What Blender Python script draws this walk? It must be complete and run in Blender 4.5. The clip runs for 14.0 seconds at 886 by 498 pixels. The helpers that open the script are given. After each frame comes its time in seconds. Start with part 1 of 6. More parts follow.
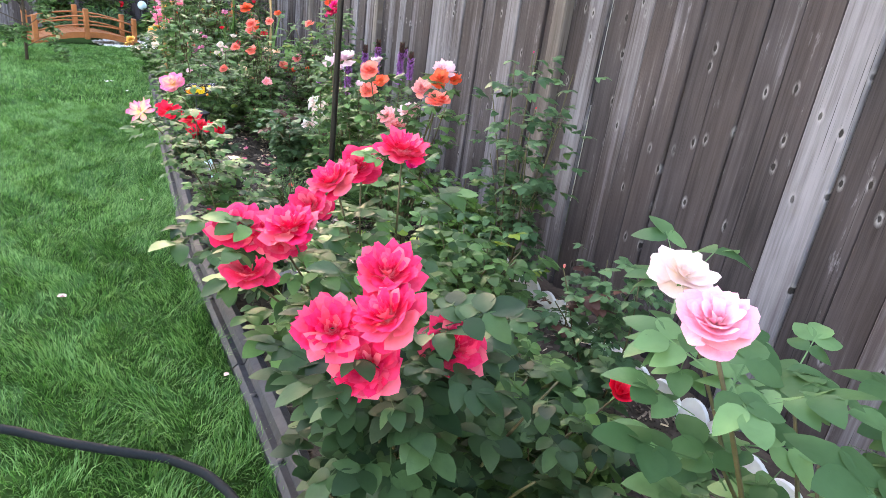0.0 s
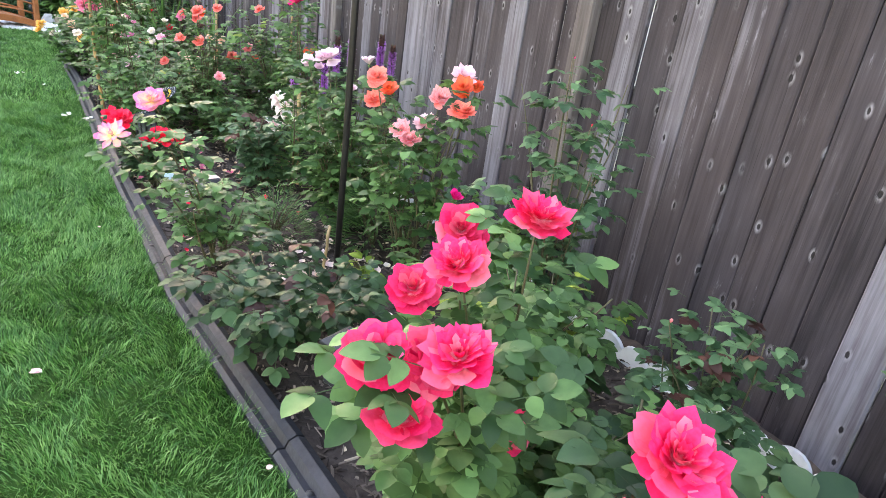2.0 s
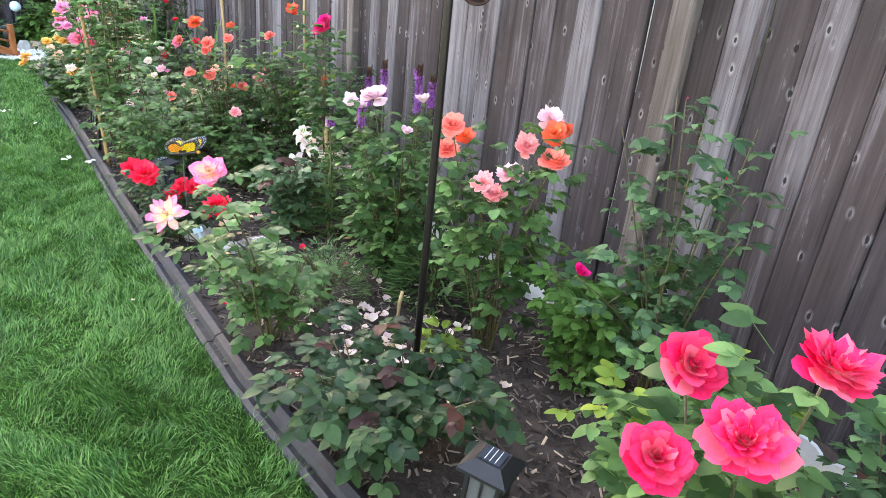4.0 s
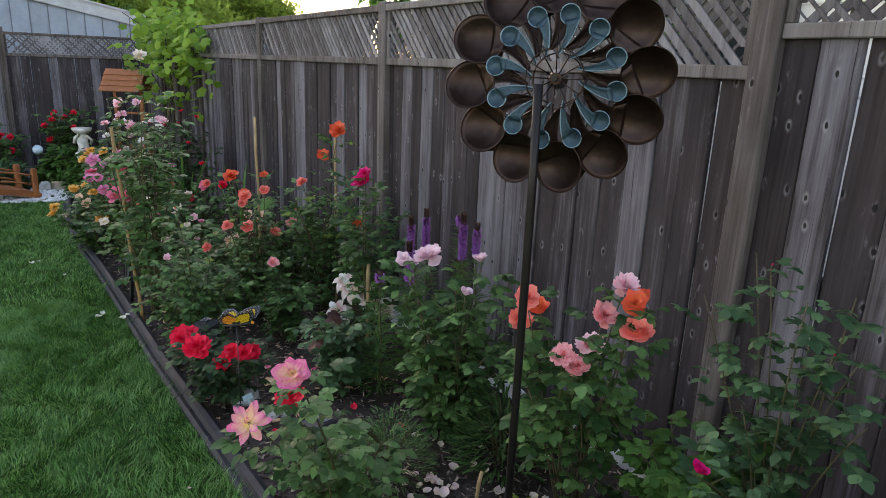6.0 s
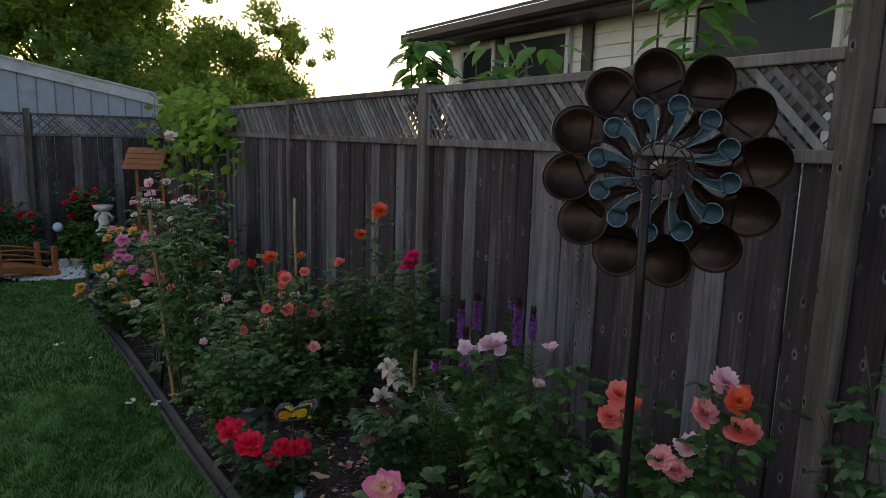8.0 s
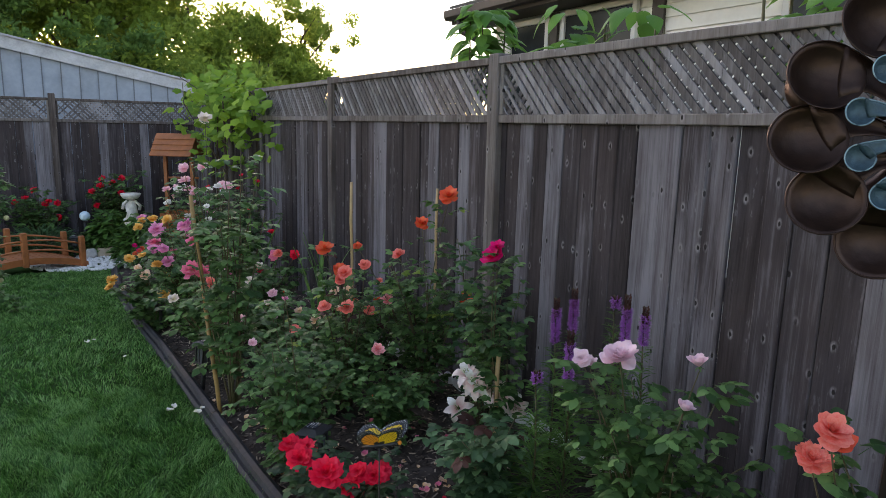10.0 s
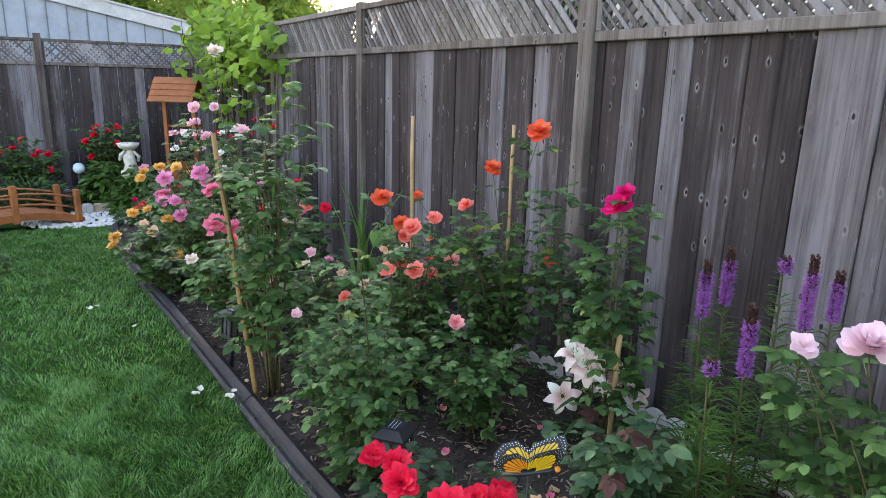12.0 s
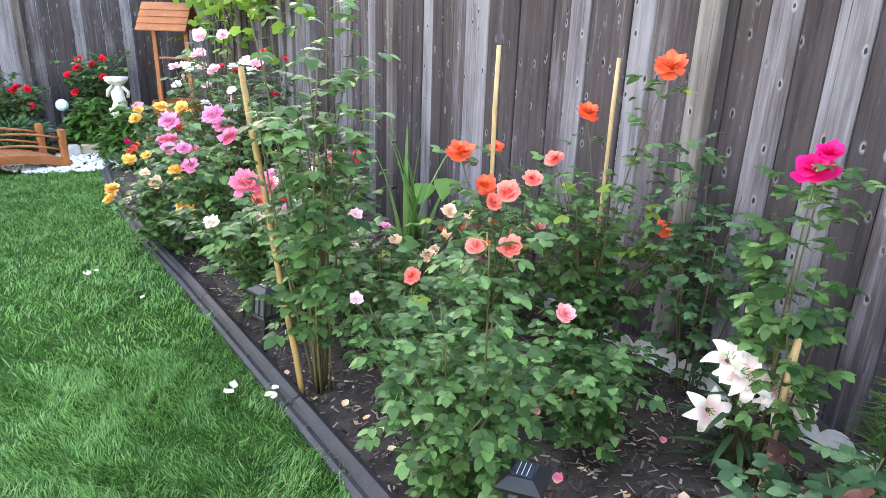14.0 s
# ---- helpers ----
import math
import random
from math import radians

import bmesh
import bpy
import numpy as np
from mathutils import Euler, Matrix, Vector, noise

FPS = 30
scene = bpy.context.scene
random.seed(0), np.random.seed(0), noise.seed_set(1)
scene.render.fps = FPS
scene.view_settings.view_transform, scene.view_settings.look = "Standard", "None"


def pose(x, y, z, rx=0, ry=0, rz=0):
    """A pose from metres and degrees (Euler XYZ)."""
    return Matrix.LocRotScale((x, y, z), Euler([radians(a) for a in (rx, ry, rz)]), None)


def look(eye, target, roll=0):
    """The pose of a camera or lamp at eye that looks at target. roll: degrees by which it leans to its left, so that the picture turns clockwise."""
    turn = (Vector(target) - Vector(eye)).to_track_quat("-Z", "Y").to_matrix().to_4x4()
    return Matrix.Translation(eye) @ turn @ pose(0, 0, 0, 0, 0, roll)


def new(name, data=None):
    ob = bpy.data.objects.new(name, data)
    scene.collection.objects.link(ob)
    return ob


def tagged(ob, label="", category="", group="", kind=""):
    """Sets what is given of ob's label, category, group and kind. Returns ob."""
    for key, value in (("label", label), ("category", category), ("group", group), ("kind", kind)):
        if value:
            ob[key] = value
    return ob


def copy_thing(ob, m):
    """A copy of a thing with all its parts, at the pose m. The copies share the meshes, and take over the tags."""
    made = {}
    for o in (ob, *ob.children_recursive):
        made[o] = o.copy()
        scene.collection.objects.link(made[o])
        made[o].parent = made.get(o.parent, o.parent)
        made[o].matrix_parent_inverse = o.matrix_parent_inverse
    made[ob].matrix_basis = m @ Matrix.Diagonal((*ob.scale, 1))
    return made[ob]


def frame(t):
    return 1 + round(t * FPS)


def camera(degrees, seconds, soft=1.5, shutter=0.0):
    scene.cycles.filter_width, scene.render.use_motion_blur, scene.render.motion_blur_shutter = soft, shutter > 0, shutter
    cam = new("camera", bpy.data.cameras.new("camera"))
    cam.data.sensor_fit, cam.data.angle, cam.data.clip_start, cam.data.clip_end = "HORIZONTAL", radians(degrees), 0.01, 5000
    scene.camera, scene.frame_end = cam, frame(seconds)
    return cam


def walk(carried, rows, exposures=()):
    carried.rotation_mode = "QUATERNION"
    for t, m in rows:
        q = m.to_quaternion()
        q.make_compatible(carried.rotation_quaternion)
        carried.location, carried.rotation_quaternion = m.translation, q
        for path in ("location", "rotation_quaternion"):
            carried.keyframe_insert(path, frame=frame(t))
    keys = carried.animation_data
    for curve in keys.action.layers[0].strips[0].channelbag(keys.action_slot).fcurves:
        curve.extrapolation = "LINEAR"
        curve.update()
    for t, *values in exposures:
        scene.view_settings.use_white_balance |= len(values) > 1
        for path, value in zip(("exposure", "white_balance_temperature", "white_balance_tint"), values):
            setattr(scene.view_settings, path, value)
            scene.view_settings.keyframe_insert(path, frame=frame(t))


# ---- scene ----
cam = camera(68.1, 14.0, soft=0.7)
PATH = [
    (0, (0.06, -0.146, 1.163), (0.831, 1.528, 0.387), 7.7),
    (0.5, (-0.04, -0.015, 1.176), (0.859, 1.588, 0.388), 8.6),
    (1, (-0.127, 0.071, 1.188), (0.828, 1.633, 0.384), 8.6),
    (1.5, (-0.157, 0.184, 1.186), (0.809, 1.733, 0.371), 8.3),
    (2, (-0.151, 0.324, 1.189), (0.823, 1.866, 0.369), 8.1),
    (2.5, (-0.164, 0.43, 1.194), (0.816, 1.969, 0.374), 7.9),
    (2.7, (-0.187, 0.486, 1.192), (0.797, 2.023, 0.374), 7.7),
    (3, (-0.23, 0.58, 1.195), (0.762, 2.112, 0.377), 7.3),
    (3.2, (-0.255, 0.625, 1.198), (0.745, 2.152, 0.381), 7.1),
    (5.3, (-0.332, 0.968, 1.364), (0.718, 2.519, 0.663), 3.1),
    (5.5, (-0.351, 0.981, 1.385), (0.701, 2.55, 0.728), 2.8),
    (6, (-0.427, 1.034, 1.433), (0.628, 2.646, 0.895), 2.2),
    (6.5, (-0.498, 1.063, 1.473), (0.563, 2.698, 1.028), 1.7),
    (7, (-0.548, 1.094, 1.488), (0.526, 2.738, 1.11), 1.5),
    (7.5, (-0.58, 1.148, 1.489), (0.498, 2.797, 1.145), 1.5),
    (8, (-0.572, 1.251, 1.473), (0.493, 2.91, 1.14), 1.6),
    (8.2, (-0.56, 1.313, 1.46), (0.496, 2.979, 1.131), 1.7),
    (10.3, (-0.607, 1.872, 1.38), (0.402, 3.559, 1.011), 1.4),
    (10.5, (-0.592, 1.943, 1.368), (0.41, 3.634, 0.999), 1.5),
    (11, (-0.607, 2.144, 1.341), (0.403, 3.827, 0.956), 1.6),
    (11.5, (-0.639, 2.34, 1.289), (0.392, 4.001, 0.868), 1.5),
    (12, (-0.61, 2.528, 1.233), (0.409, 4.177, 0.74), 1.4),
    (12.5, (-0.597, 2.698, 1.192), (0.414, 4.322, 0.608), 1.5),
    (13, (-0.635, 2.891, 1.186), (0.387, 4.481, 0.534), 1.7),
    (13.5, (-0.656, 3.034, 1.191), (0.366, 4.617, 0.519), 1.8),
    (14, (-0.61, 3.228, 1.18), (0.411, 4.81, 0.506), 1.8),
]
walk(cam, [(t, look(eye, target, roll)) for t, eye, target, roll in PATH],
     exposures=[(0, 3.85, 8300, 25), (3.2, 3.92, 8350, 25), (5.3, 3.35, 8200, 25), (6.0, 2.28, 8100, 25), (6.5, 1.6, 8000, 25), (7.5, 1.1, 7900, 25), (8.2, 1.0, 7900, 25),
                (10.5, 2.3, 7800, 25), (11, 2.45, 7800, 25), (12, 2.95, 7900, 25), (12.5, 3.43, 8000, 25), (13, 3.76, 8050, 25), (14, 4.03, 8100, 25)])

# ---- light: a clear dusk sky, the sun low behind the far trees ----
world = bpy.data.worlds.new("world")
scene.world = world
world.use_nodes = True
wn = world.node_tree.nodes
sky = wn.new("ShaderNodeTexSky")
sky.sky_type, sky.sun_disc = "NISHITA", False
SUN_EL, SUN_AZ = 12.0, -3.0
sky.sun_elevation, sky.sun_rotation = radians(SUN_EL), radians(SUN_AZ)
sky.air_density, sky.dust_density, sky.ozone_density = 1.0, 0.8, 1.0
world.node_tree.links.new(sky.outputs[0], wn["Background"].inputs[0])
wn["Background"].inputs[1].default_value = 0.15
sun = new("sun", bpy.data.lights.new("sun", "SUN"))
sun.data.energy, sun.data.angle, sun.data.color = 0.5, radians(12), (1.0, 0.82, 0.66)
sun.matrix_world = look((0, 0, 20), (math.sin(radians(-SUN_AZ)) * 20, -math.cos(radians(SUN_AZ)) * 20, 20 - 20 * math.tan(radians(SUN_EL))))


# ---- materials ----
class Nodes:
    """A small builder for one node material."""

    def __init__(self, name):
        self.mat = bpy.data.materials.new(name)
        self.mat.use_nodes = True
        self.tree = self.mat.node_tree
        self.bsdf = self.tree.nodes["Principled BSDF"]
        self.out = self.tree.nodes["Material Output"]

    def node(self, kind):
        return self.tree.nodes.new("ShaderNode" + kind)

    def link(self, a, b):
        self.tree.links.new(a, b)

    def feed(self, socket, value):
        if isinstance(value, (int, float, tuple)):
            socket.default_value = value
        else:
            self.link(value, socket)

    def coords(self, which="Object"):
        return self.node("TexCoord").outputs[which]

    def random(self):
        return self.node("ObjectInfo").outputs["Random"]

    def node_color(self, tex):
        sep = self.node("SeparateColor")
        self.link(tex.outputs["Color"], sep.inputs[0])
        return sep.outputs[0]

    def island(self):
        return self.node("NewGeometry").outputs["Random Per Island"]

    def math(self, op, a, b=0.0, clamp=False):
        n = self.node("Math")
        n.operation, n.use_clamp = op, clamp
        self.feed(n.inputs[0], a), self.feed(n.inputs[1], b)
        return n.outputs[0]

    def vec(self, op, a, b):
        n = self.node("VectorMath")
        n.operation = op
        self.feed(n.inputs[0], a), self.feed(n.inputs[1], b)
        return n.outputs[0]

    def noise(self, vector, scale=5.0, detail=4.0, rough=0.55):
        n = self.node("TexNoise")
        self.link(vector, n.inputs["Vector"])
        n.inputs["Scale"].default_value, n.inputs["Detail"].default_value, n.inputs["Roughness"].default_value = scale, detail, rough
        return n.outputs["Fac"]

    def ramp(self, fac, *stops):
        n = self.node("ValToRGB")
        e = n.color_ramp.elements
        while len(e) < len(stops):
            e.new(0.5)
        for el, (pos, col) in zip(e, stops):
            el.position, el.color = pos, (*col, 1.0) if len(col) == 3 else col
        self.link(fac, n.inputs[0])
        return n.outputs[0]

    def mix(self, fac, a, b, blend="MIX"):
        n = self.node("Mix")
        n.data_type, n.blend_type = "RGBA", blend
        self.feed(n.inputs[0], fac)
        self.feed(n.inputs[6], (*a, 1.0) if isinstance(a, tuple) else a)
        self.feed(n.inputs[7], (*b, 1.0) if isinstance(b, tuple) else b)
        return n.outputs[2]

    def bump(self, height, strength=0.3, distance=0.01):
        n = self.node("Bump")
        n.inputs["Strength"].default_value, n.inputs["Distance"].default_value = strength, distance
        self.link(height, n.inputs["Height"])
        self.link(n.outputs[0], self.bsdf.inputs["Normal"])

    def done(self, color, rough=0.6, metal=0.0, spec=0.5):
        self.feed(self.bsdf.inputs["Base Color"], (*color, 1.0) if isinstance(color, tuple) else color)
        self.feed(self.bsdf.inputs["Roughness"], rough)
        self.feed(self.bsdf.inputs["Metallic"], metal)
        self.bsdf.inputs["Specular IOR Level"].default_value = spec
        return self.mat


def weathered_wood(name, dark, mid, light, knots=True, shift=0.0):
    """Grey, sun-bleached cedar: grain along z, silvered patches, checks, knots with splintered pale shoulders, each board its own tone."""
    n = Nodes(name)
    rnd = n.random()
    off = n.node("CombineXYZ")
    for k, f in enumerate((17.0, 31.0, 53.0)):
        n.link(n.math("MULTIPLY", rnd, f), off.inputs[k])
    at = n.vec("ADD", n.coords(), off.outputs[0])
    grain = n.noise(n.vec("MULTIPLY", at, (60.0, 150.0, 2.6)), 1.0, 6.0, 0.65)
    streak = n.noise(n.vec("MULTIPLY", at, (9.0, 34.0, 1.3)), 1.0, 5.0, 0.65)
    streak = n.math("ADD", n.math("MULTIPLY", n.math("SUBTRACT", streak, 0.5), 2.0), 0.5, clamp=True)
    stain = n.noise(n.vec("MULTIPLY", at, (3.0, 7.0, 1.9)), 1.0, 4.0, 0.6)
    stain = n.math("ADD", n.math("MULTIPLY", n.math("SUBTRACT", stain, 0.5), 1.7), 0.5, clamp=True)
    tone = n.math("ADD", n.math("MULTIPLY", n.math("SUBTRACT", n.math("POWER", rnd, 2.0), 0.33), 0.42), shift)
    fac = n.math("ADD", n.math("ADD", n.math("MULTIPLY", grain, 0.30), n.math("MULTIPLY", streak, 0.36)), n.math("ADD", tone, n.math("MULTIPLY", stain, 0.34)), clamp=True)
    col = n.ramp(fac, (0.2, dark), (0.5, mid), (0.84, light))
    brown = n.noise(n.vec("MULTIPLY", at, (2.0, 3.0, 0.8)), 1.0, 3.0)
    col = n.mix(n.math("MULTIPLY", n.ramp(brown, (0.42, (0, 0, 0)), (0.7, (1, 1, 1))), 0.30), col, n.mix(0.4, col, (0.13, 0.08, 0.062)))
    flake = n.noise(n.vec("MULTIPLY", at, (20.0, 55.0, 12.0)), 1.0, 4.0, 0.7)
    silver = n.math("MULTIPLY", n.ramp(flake, (0.60, (0, 0, 0)), (0.72, (1, 1, 1))), n.ramp(stain, (0.45, (0, 0, 0)), (0.8, (1, 1, 1))))
    col = n.mix(n.math("MULTIPLY", silver, 0.6), col, tuple(min(1.0, c * 1.35) for c in light))
    check = n.noise(n.vec("MULTIPLY", at, (40.0, 210.0, 1.6)), 1.0, 2.0)
    col = n.mix(n.ramp(check, (0.66, (0, 0, 0)), (0.72, (0.8, 0.8, 0.8))), col, tuple(c * 0.6 for c in dark))
    height = grain
    if knots:
        vor = n.node("TexVoronoi")
        vor.voronoi_dimensions, vor.feature = "2D", "F1"
        sep = n.node("SeparateXYZ")
        n.link(at, sep.inputs[0])
        flat = n.node("CombineXYZ")
        n.link(n.math("MULTIPLY", sep.outputs[1], 11.5), flat.inputs[0])
        n.link(n.math("MULTIPLY", sep.outputs[2], 6.0), flat.inputs[1])
        n.link(flat.outputs[0], vor.inputs["Vector"])
        vor.inputs["Scale"].default_value = 1.0
        lively = n.ramp(n.node_color(vor), (0.42, (0, 0, 0)), (0.6, (1, 1, 1)))
        d = n.math("ADD", vor.outputs["Distance"], n.math("MULTIPLY", n.math("SUBTRACT", flake, 0.5), 0.09))
        halo = n.ramp(d, (0.06, (1, 1, 1)), (0.155, (0, 0, 0)))
        core = n.ramp(d, (0.05, (1, 1, 1)), (0.078, (0, 0, 0)))
        broken = n.ramp(flake, (0.40, (0, 0, 0)), (0.60, (1, 1, 1)))
        col = n.mix(n.math("MULTIPLY", n.math("MULTIPLY", halo, broken), n.math("MULTIPLY", lively, 0.7)), col, (0.36, 0.345, 0.365))
        col = n.mix(n.math("MULTIPLY", n.math("MULTIPLY", core, 0.95), lively), col, (0.010, 0.008, 0.008))
        height = n.math("SUBTRACT", grain, n.math("MULTIPLY", core, lively))
    n.bump(height, 0.5, 0.004)
    return n.done(col, 0.8, 0, 0.25)


def simple(name, color, rough=0.6, metal=0.0, var=0.35, scale=14.0, bump=0.15, spec=0.5, second=None, coords="Object"):
    """One material with blotches at two scales and a fine relief."""
    n = Nodes(name)
    at = n.coords(coords)
    a, b = n.noise(at, scale, 5), n.noise(at, scale * 7, 3)
    lo = tuple(c * (1 - var) for c in color)
    hi = second or tuple(min(1.0, c * (1 + var)) for c in color)
    f = n.math("ADD", n.math("MULTIPLY", a, 0.7), n.math("MULTIPLY", b, 0.3))
    col = n.ramp(f, (0.3, lo), (0.7, hi))
    if bump:
        n.bump(b, bump, 0.005)
    return n.done(col, n.math("ADD", n.math("MULTIPLY", a, 0.2), rough - 0.1), metal, spec)


def leaf_material(name, dark, light, per="object", rough=0.4, back=0.3):
    n = Nodes(name)
    rnd = n.random() if per == "object" else n.island()
    at = n.coords("Object")
    vein = n.noise(at, 60, 3)
    fac = n.math("ADD", n.math("MULTIPLY", rnd, 0.8), n.math("MULTIPLY", vein, 0.3), clamp=True)
    col = n.ramp(fac, (0.15, dark), (0.62, tuple((a * 1.3 + b * 0.7) / 2 for a, b in zip(dark, light))), (1.0, light))
    n.bump(vein, 0.25, 0.003)
    n.done(col, rough + 0.08, 0, 0.27)
    tr = n.node("BsdfTranslucent")
    n.link(n.mix(0.6, col, light), tr.inputs[0])
    m = n.node("MixShader")
    m.inputs[0].default_value = back
    n.link(n.bsdf.outputs[0], m.inputs[1]), n.link(tr.outputs[0], m.inputs[2]), n.link(m.outputs[0], n.out.inputs[0])
    return n.mat


def petal_material(name, base, body, tip, rough=0.55):
    """A petal that changes colour from its foot to its rim."""
    n = Nodes(name)
    uv = n.node("SeparateXYZ")
    n.link(n.coords("UV"), uv.inputs[0])
    wav = n.noise(n.coords("Object"), 7, 4)
    v = n.math("ADD", uv.outputs[1], n.math("MULTIPLY", n.math("SUBTRACT", wav, 0.5), 1.1), clamp=True)
    col = n.ramp(v, (0.10, base), (0.42, body), (0.95, tip))
    col = n.mix(n.math("MULTIPLY", n.math("POWER", n.island(), 3.0), 0.5), col, base)
    n.bump(wav, 0.2, 0.003)
    n.done(col, rough, 0, 0.2)
    tr = n.node("BsdfTranslucent")
    n.link(col, tr.inputs[0])
    m = n.node("MixShader")
    m.inputs[0].default_value = 0.16
    n.link(n.bsdf.outputs[0], m.inputs[1]), n.link(tr.outputs[0], m.inputs[2]), n.link(m.outputs[0], n.out.inputs[0])
    return n.mat


FENCE = weathered_wood("fence_wood", (0.016, 0.0125, 0.0145), (0.054, 0.0445, 0.0495), (0.205, 0.196, 0.222))
POST = weathered_wood("post_wood", (0.032, 0.025, 0.023), (0.105, 0.088, 0.084), (0.24, 0.22, 0.215))
LATTICE = weathered_wood("lattice_wood", (0.040, 0.035, 0.037), (0.125, 0.115, 0.118), (0.29, 0.28, 0.30), knots=False, shift=0.05)
SOIL = simple("mulch_soil", (0.065, 0.050, 0.043), 0.95, var=0.6, scale=9, bump=0.8, spec=0.2)
LAWN = simple("lawn_soil", (0.022, 0.062, 0.012), 0.95, var=0.4, scale=7, bump=0.6, spec=0.1)
RUBBER = simple("black_edging", (0.008, 0.009, 0.013), 0.6, var=0.5, scale=4, bump=0.6, spec=0.35, second=(0.030, 0.033, 0.043))
WHITE_PLASTIC = simple("white_plastic", (0.62, 0.63, 0.65), 0.5, var=0.12, scale=8, bump=0.05)
BLACK = simple("black_plastic", (0.014, 0.014, 0.015), 0.4, var=0.4, scale=12, bump=0.05)
HOSE = simple("hose_rubber", (0.006, 0.009, 0.012), 0.7, var=0.3, scale=20, bump=0.2, spec=0.15)
GLASS = simple("lantern_glass", (0.10, 0.105, 0.11), 0.15, var=0.1, scale=10, bump=0.0)
SOLAR = simple("solar_cell", (0.03, 0.04, 0.055), 0.2, var=0.3, scale=30, bump=0.0)
COPPER = simple("dark_copper", (0.04, 0.024, 0.02), 0.42, 0.7, 0.55, 6, 0.25, second=(0.08, 0.044, 0.034))
PATINA = simple("blue_patina", (0.016, 0.042, 0.06), 0.5, 0.35, 0.5, 14, 0.3, second=(0.05, 0.115, 0.15))
PATINA_RIM = simple("pale_patina", (0.18, 0.29, 0.34), 0.5, 0.3, 0.3, 14, 0.1)
POLE = simple("bronze_pole", (0.018, 0.015, 0.014), 0.42, 0.5, 0.4, 8, 0.1)
CANE = simple("cane_green", (0.06, 0.085, 0.025), 0.6, 0, 0.4, 20, 0.2, second=(0.11, 0.075, 0.035))
BAMBOO = simple("bamboo", (0.42, 0.28, 0.14), 0.6, 0, 0.25, 12, 0.2)
BROWN_STAKE = simple("brown_stake", (0.27, 0.16, 0.05), 0.6, 0, 0.3, 12, 0.2)
CEDAR = simple("orange_cedar", (0.33, 0.105, 0.033), 0.55, 0, 0.3, 9, 0.25)
STONE = simple("pale_stone", (0.4, 0.39, 0.37), 0.85, 0, 0.25, 10, 0.6)
TAN_STONE = simple("tan_block", (0.42, 0.34, 0.26), 0.85, 0, 0.2, 10, 0.5)
PEBBLE = simple("white_pebble", (0.72, 0.72, 0.72), 0.7, 0, 0.15, 30, 0.1)
STATUE = simple("white_statue", (0.62, 0.6, 0.56), 0.7, 0, 0.3, 18, 0.4)
BALL = simple("blue_glass_ball", (0.45, 0.6, 0.7), 0.15, 0, 0.2, 9, 0.0)
SIDING = simple("house_siding", (0.86, 0.83, 0.78), 0.6, 0, 0.08, 3, 0.1)
FASCIA = simple("dark_fascia", (0.035, 0.024, 0.02), 0.5, 0, 0.3, 3, 0.1)
SHINGLE = simple("roof_shingle", (0.09, 0.085, 0.08), 0.9, 0, 0.4, 6, 0.5)
FRAME_WHITE = simple("window_frame", (0.62, 0.61, 0.6), 0.5, 0, 0.1, 5, 0.0)
WINDOW = simple("window_glass", (0.02, 0.025, 0.03), 0.1, 0, 0.3, 2, 0.0, spec=0.15)
SHED = simple("shed_panel", (0.22, 0.27, 0.34), 0.55, 0, 0.22, 2.5, 0.1)
SHED_SEAM = simple("shed_seam", (0.10, 0.12, 0.15), 0.6, 0, 0.2, 5, 0.1)
SHED_TRIM = simple("shed_trim", (0.36, 0.38, 0.42), 0.6, 0, 0.3, 5, 0.2)
BARK = simple("bark", (0.07, 0.05, 0.035), 0.9, 0, 0.5, 12, 0.8)
CHIP = simple("mulch_chip", (0.07, 0.05, 0.038), 0.9, 0, 0.6, 3, 0.3, second=(0.17, 0.125, 0.09))

LEAVES = {
    "green": ((0.012, 0.048, 0.014), (0.165, 0.33, 0.105)),
    "dark": ((0.009, 0.032, 0.014), (0.072, 0.15, 0.058)),
    "blue": ((0.020, 0.066, 0.029), (0.14, 0.27, 0.12)),
    "sage": ((0.032, 0.092, 0.034), (0.16, 0.31, 0.13)),
    "light": ((0.035, 0.11, 0.022), (0.14, 0.29, 0.07)),
    "lime": ((0.12, 0.21, 0.03), (0.32, 0.42, 0.07)),
    "red": ((0.04, 0.016, 0.014), (0.12, 0.048, 0.034)),
}
LEAF = {k: (leaf_material("leaf_" + k, a, b), leaf_material("foliage_" + k, a, b, "island")) for k, (a, b) in LEAVES.items()}


def grass_material():
    n = Nodes("grass_blade")
    at = n.coords("Object")
    patch = n.noise(at, 2.2, 4, 0.6)
    tuft = n.noise(at, 16, 3)
    f = n.math("ADD", n.math("MULTIPLY", n.island(), 0.5), n.math("ADD", n.math("MULTIPLY", patch, 0.55), n.math("MULTIPLY", tuft, 0.45)))
    col = n.ramp(f, (0.42, (0.010, 0.060, 0.009)), (0.70, (0.045, 0.18, 0.029)), (0.98, (0.19, 0.38, 0.115)))
    n.done(col, 0.5, 0, 0.4)
    tr = n.node("BsdfTranslucent")
    n.link(col, tr.inputs[0])
    m = n.node("MixShader")
    m.inputs[0].default_value = 0.25
    n.link(n.bsdf.outputs[0], m.inputs[1]), n.link(tr.outputs[0], m.inputs[2]), n.link(m.outputs[0], n.out.inputs[0])
    return n.mat


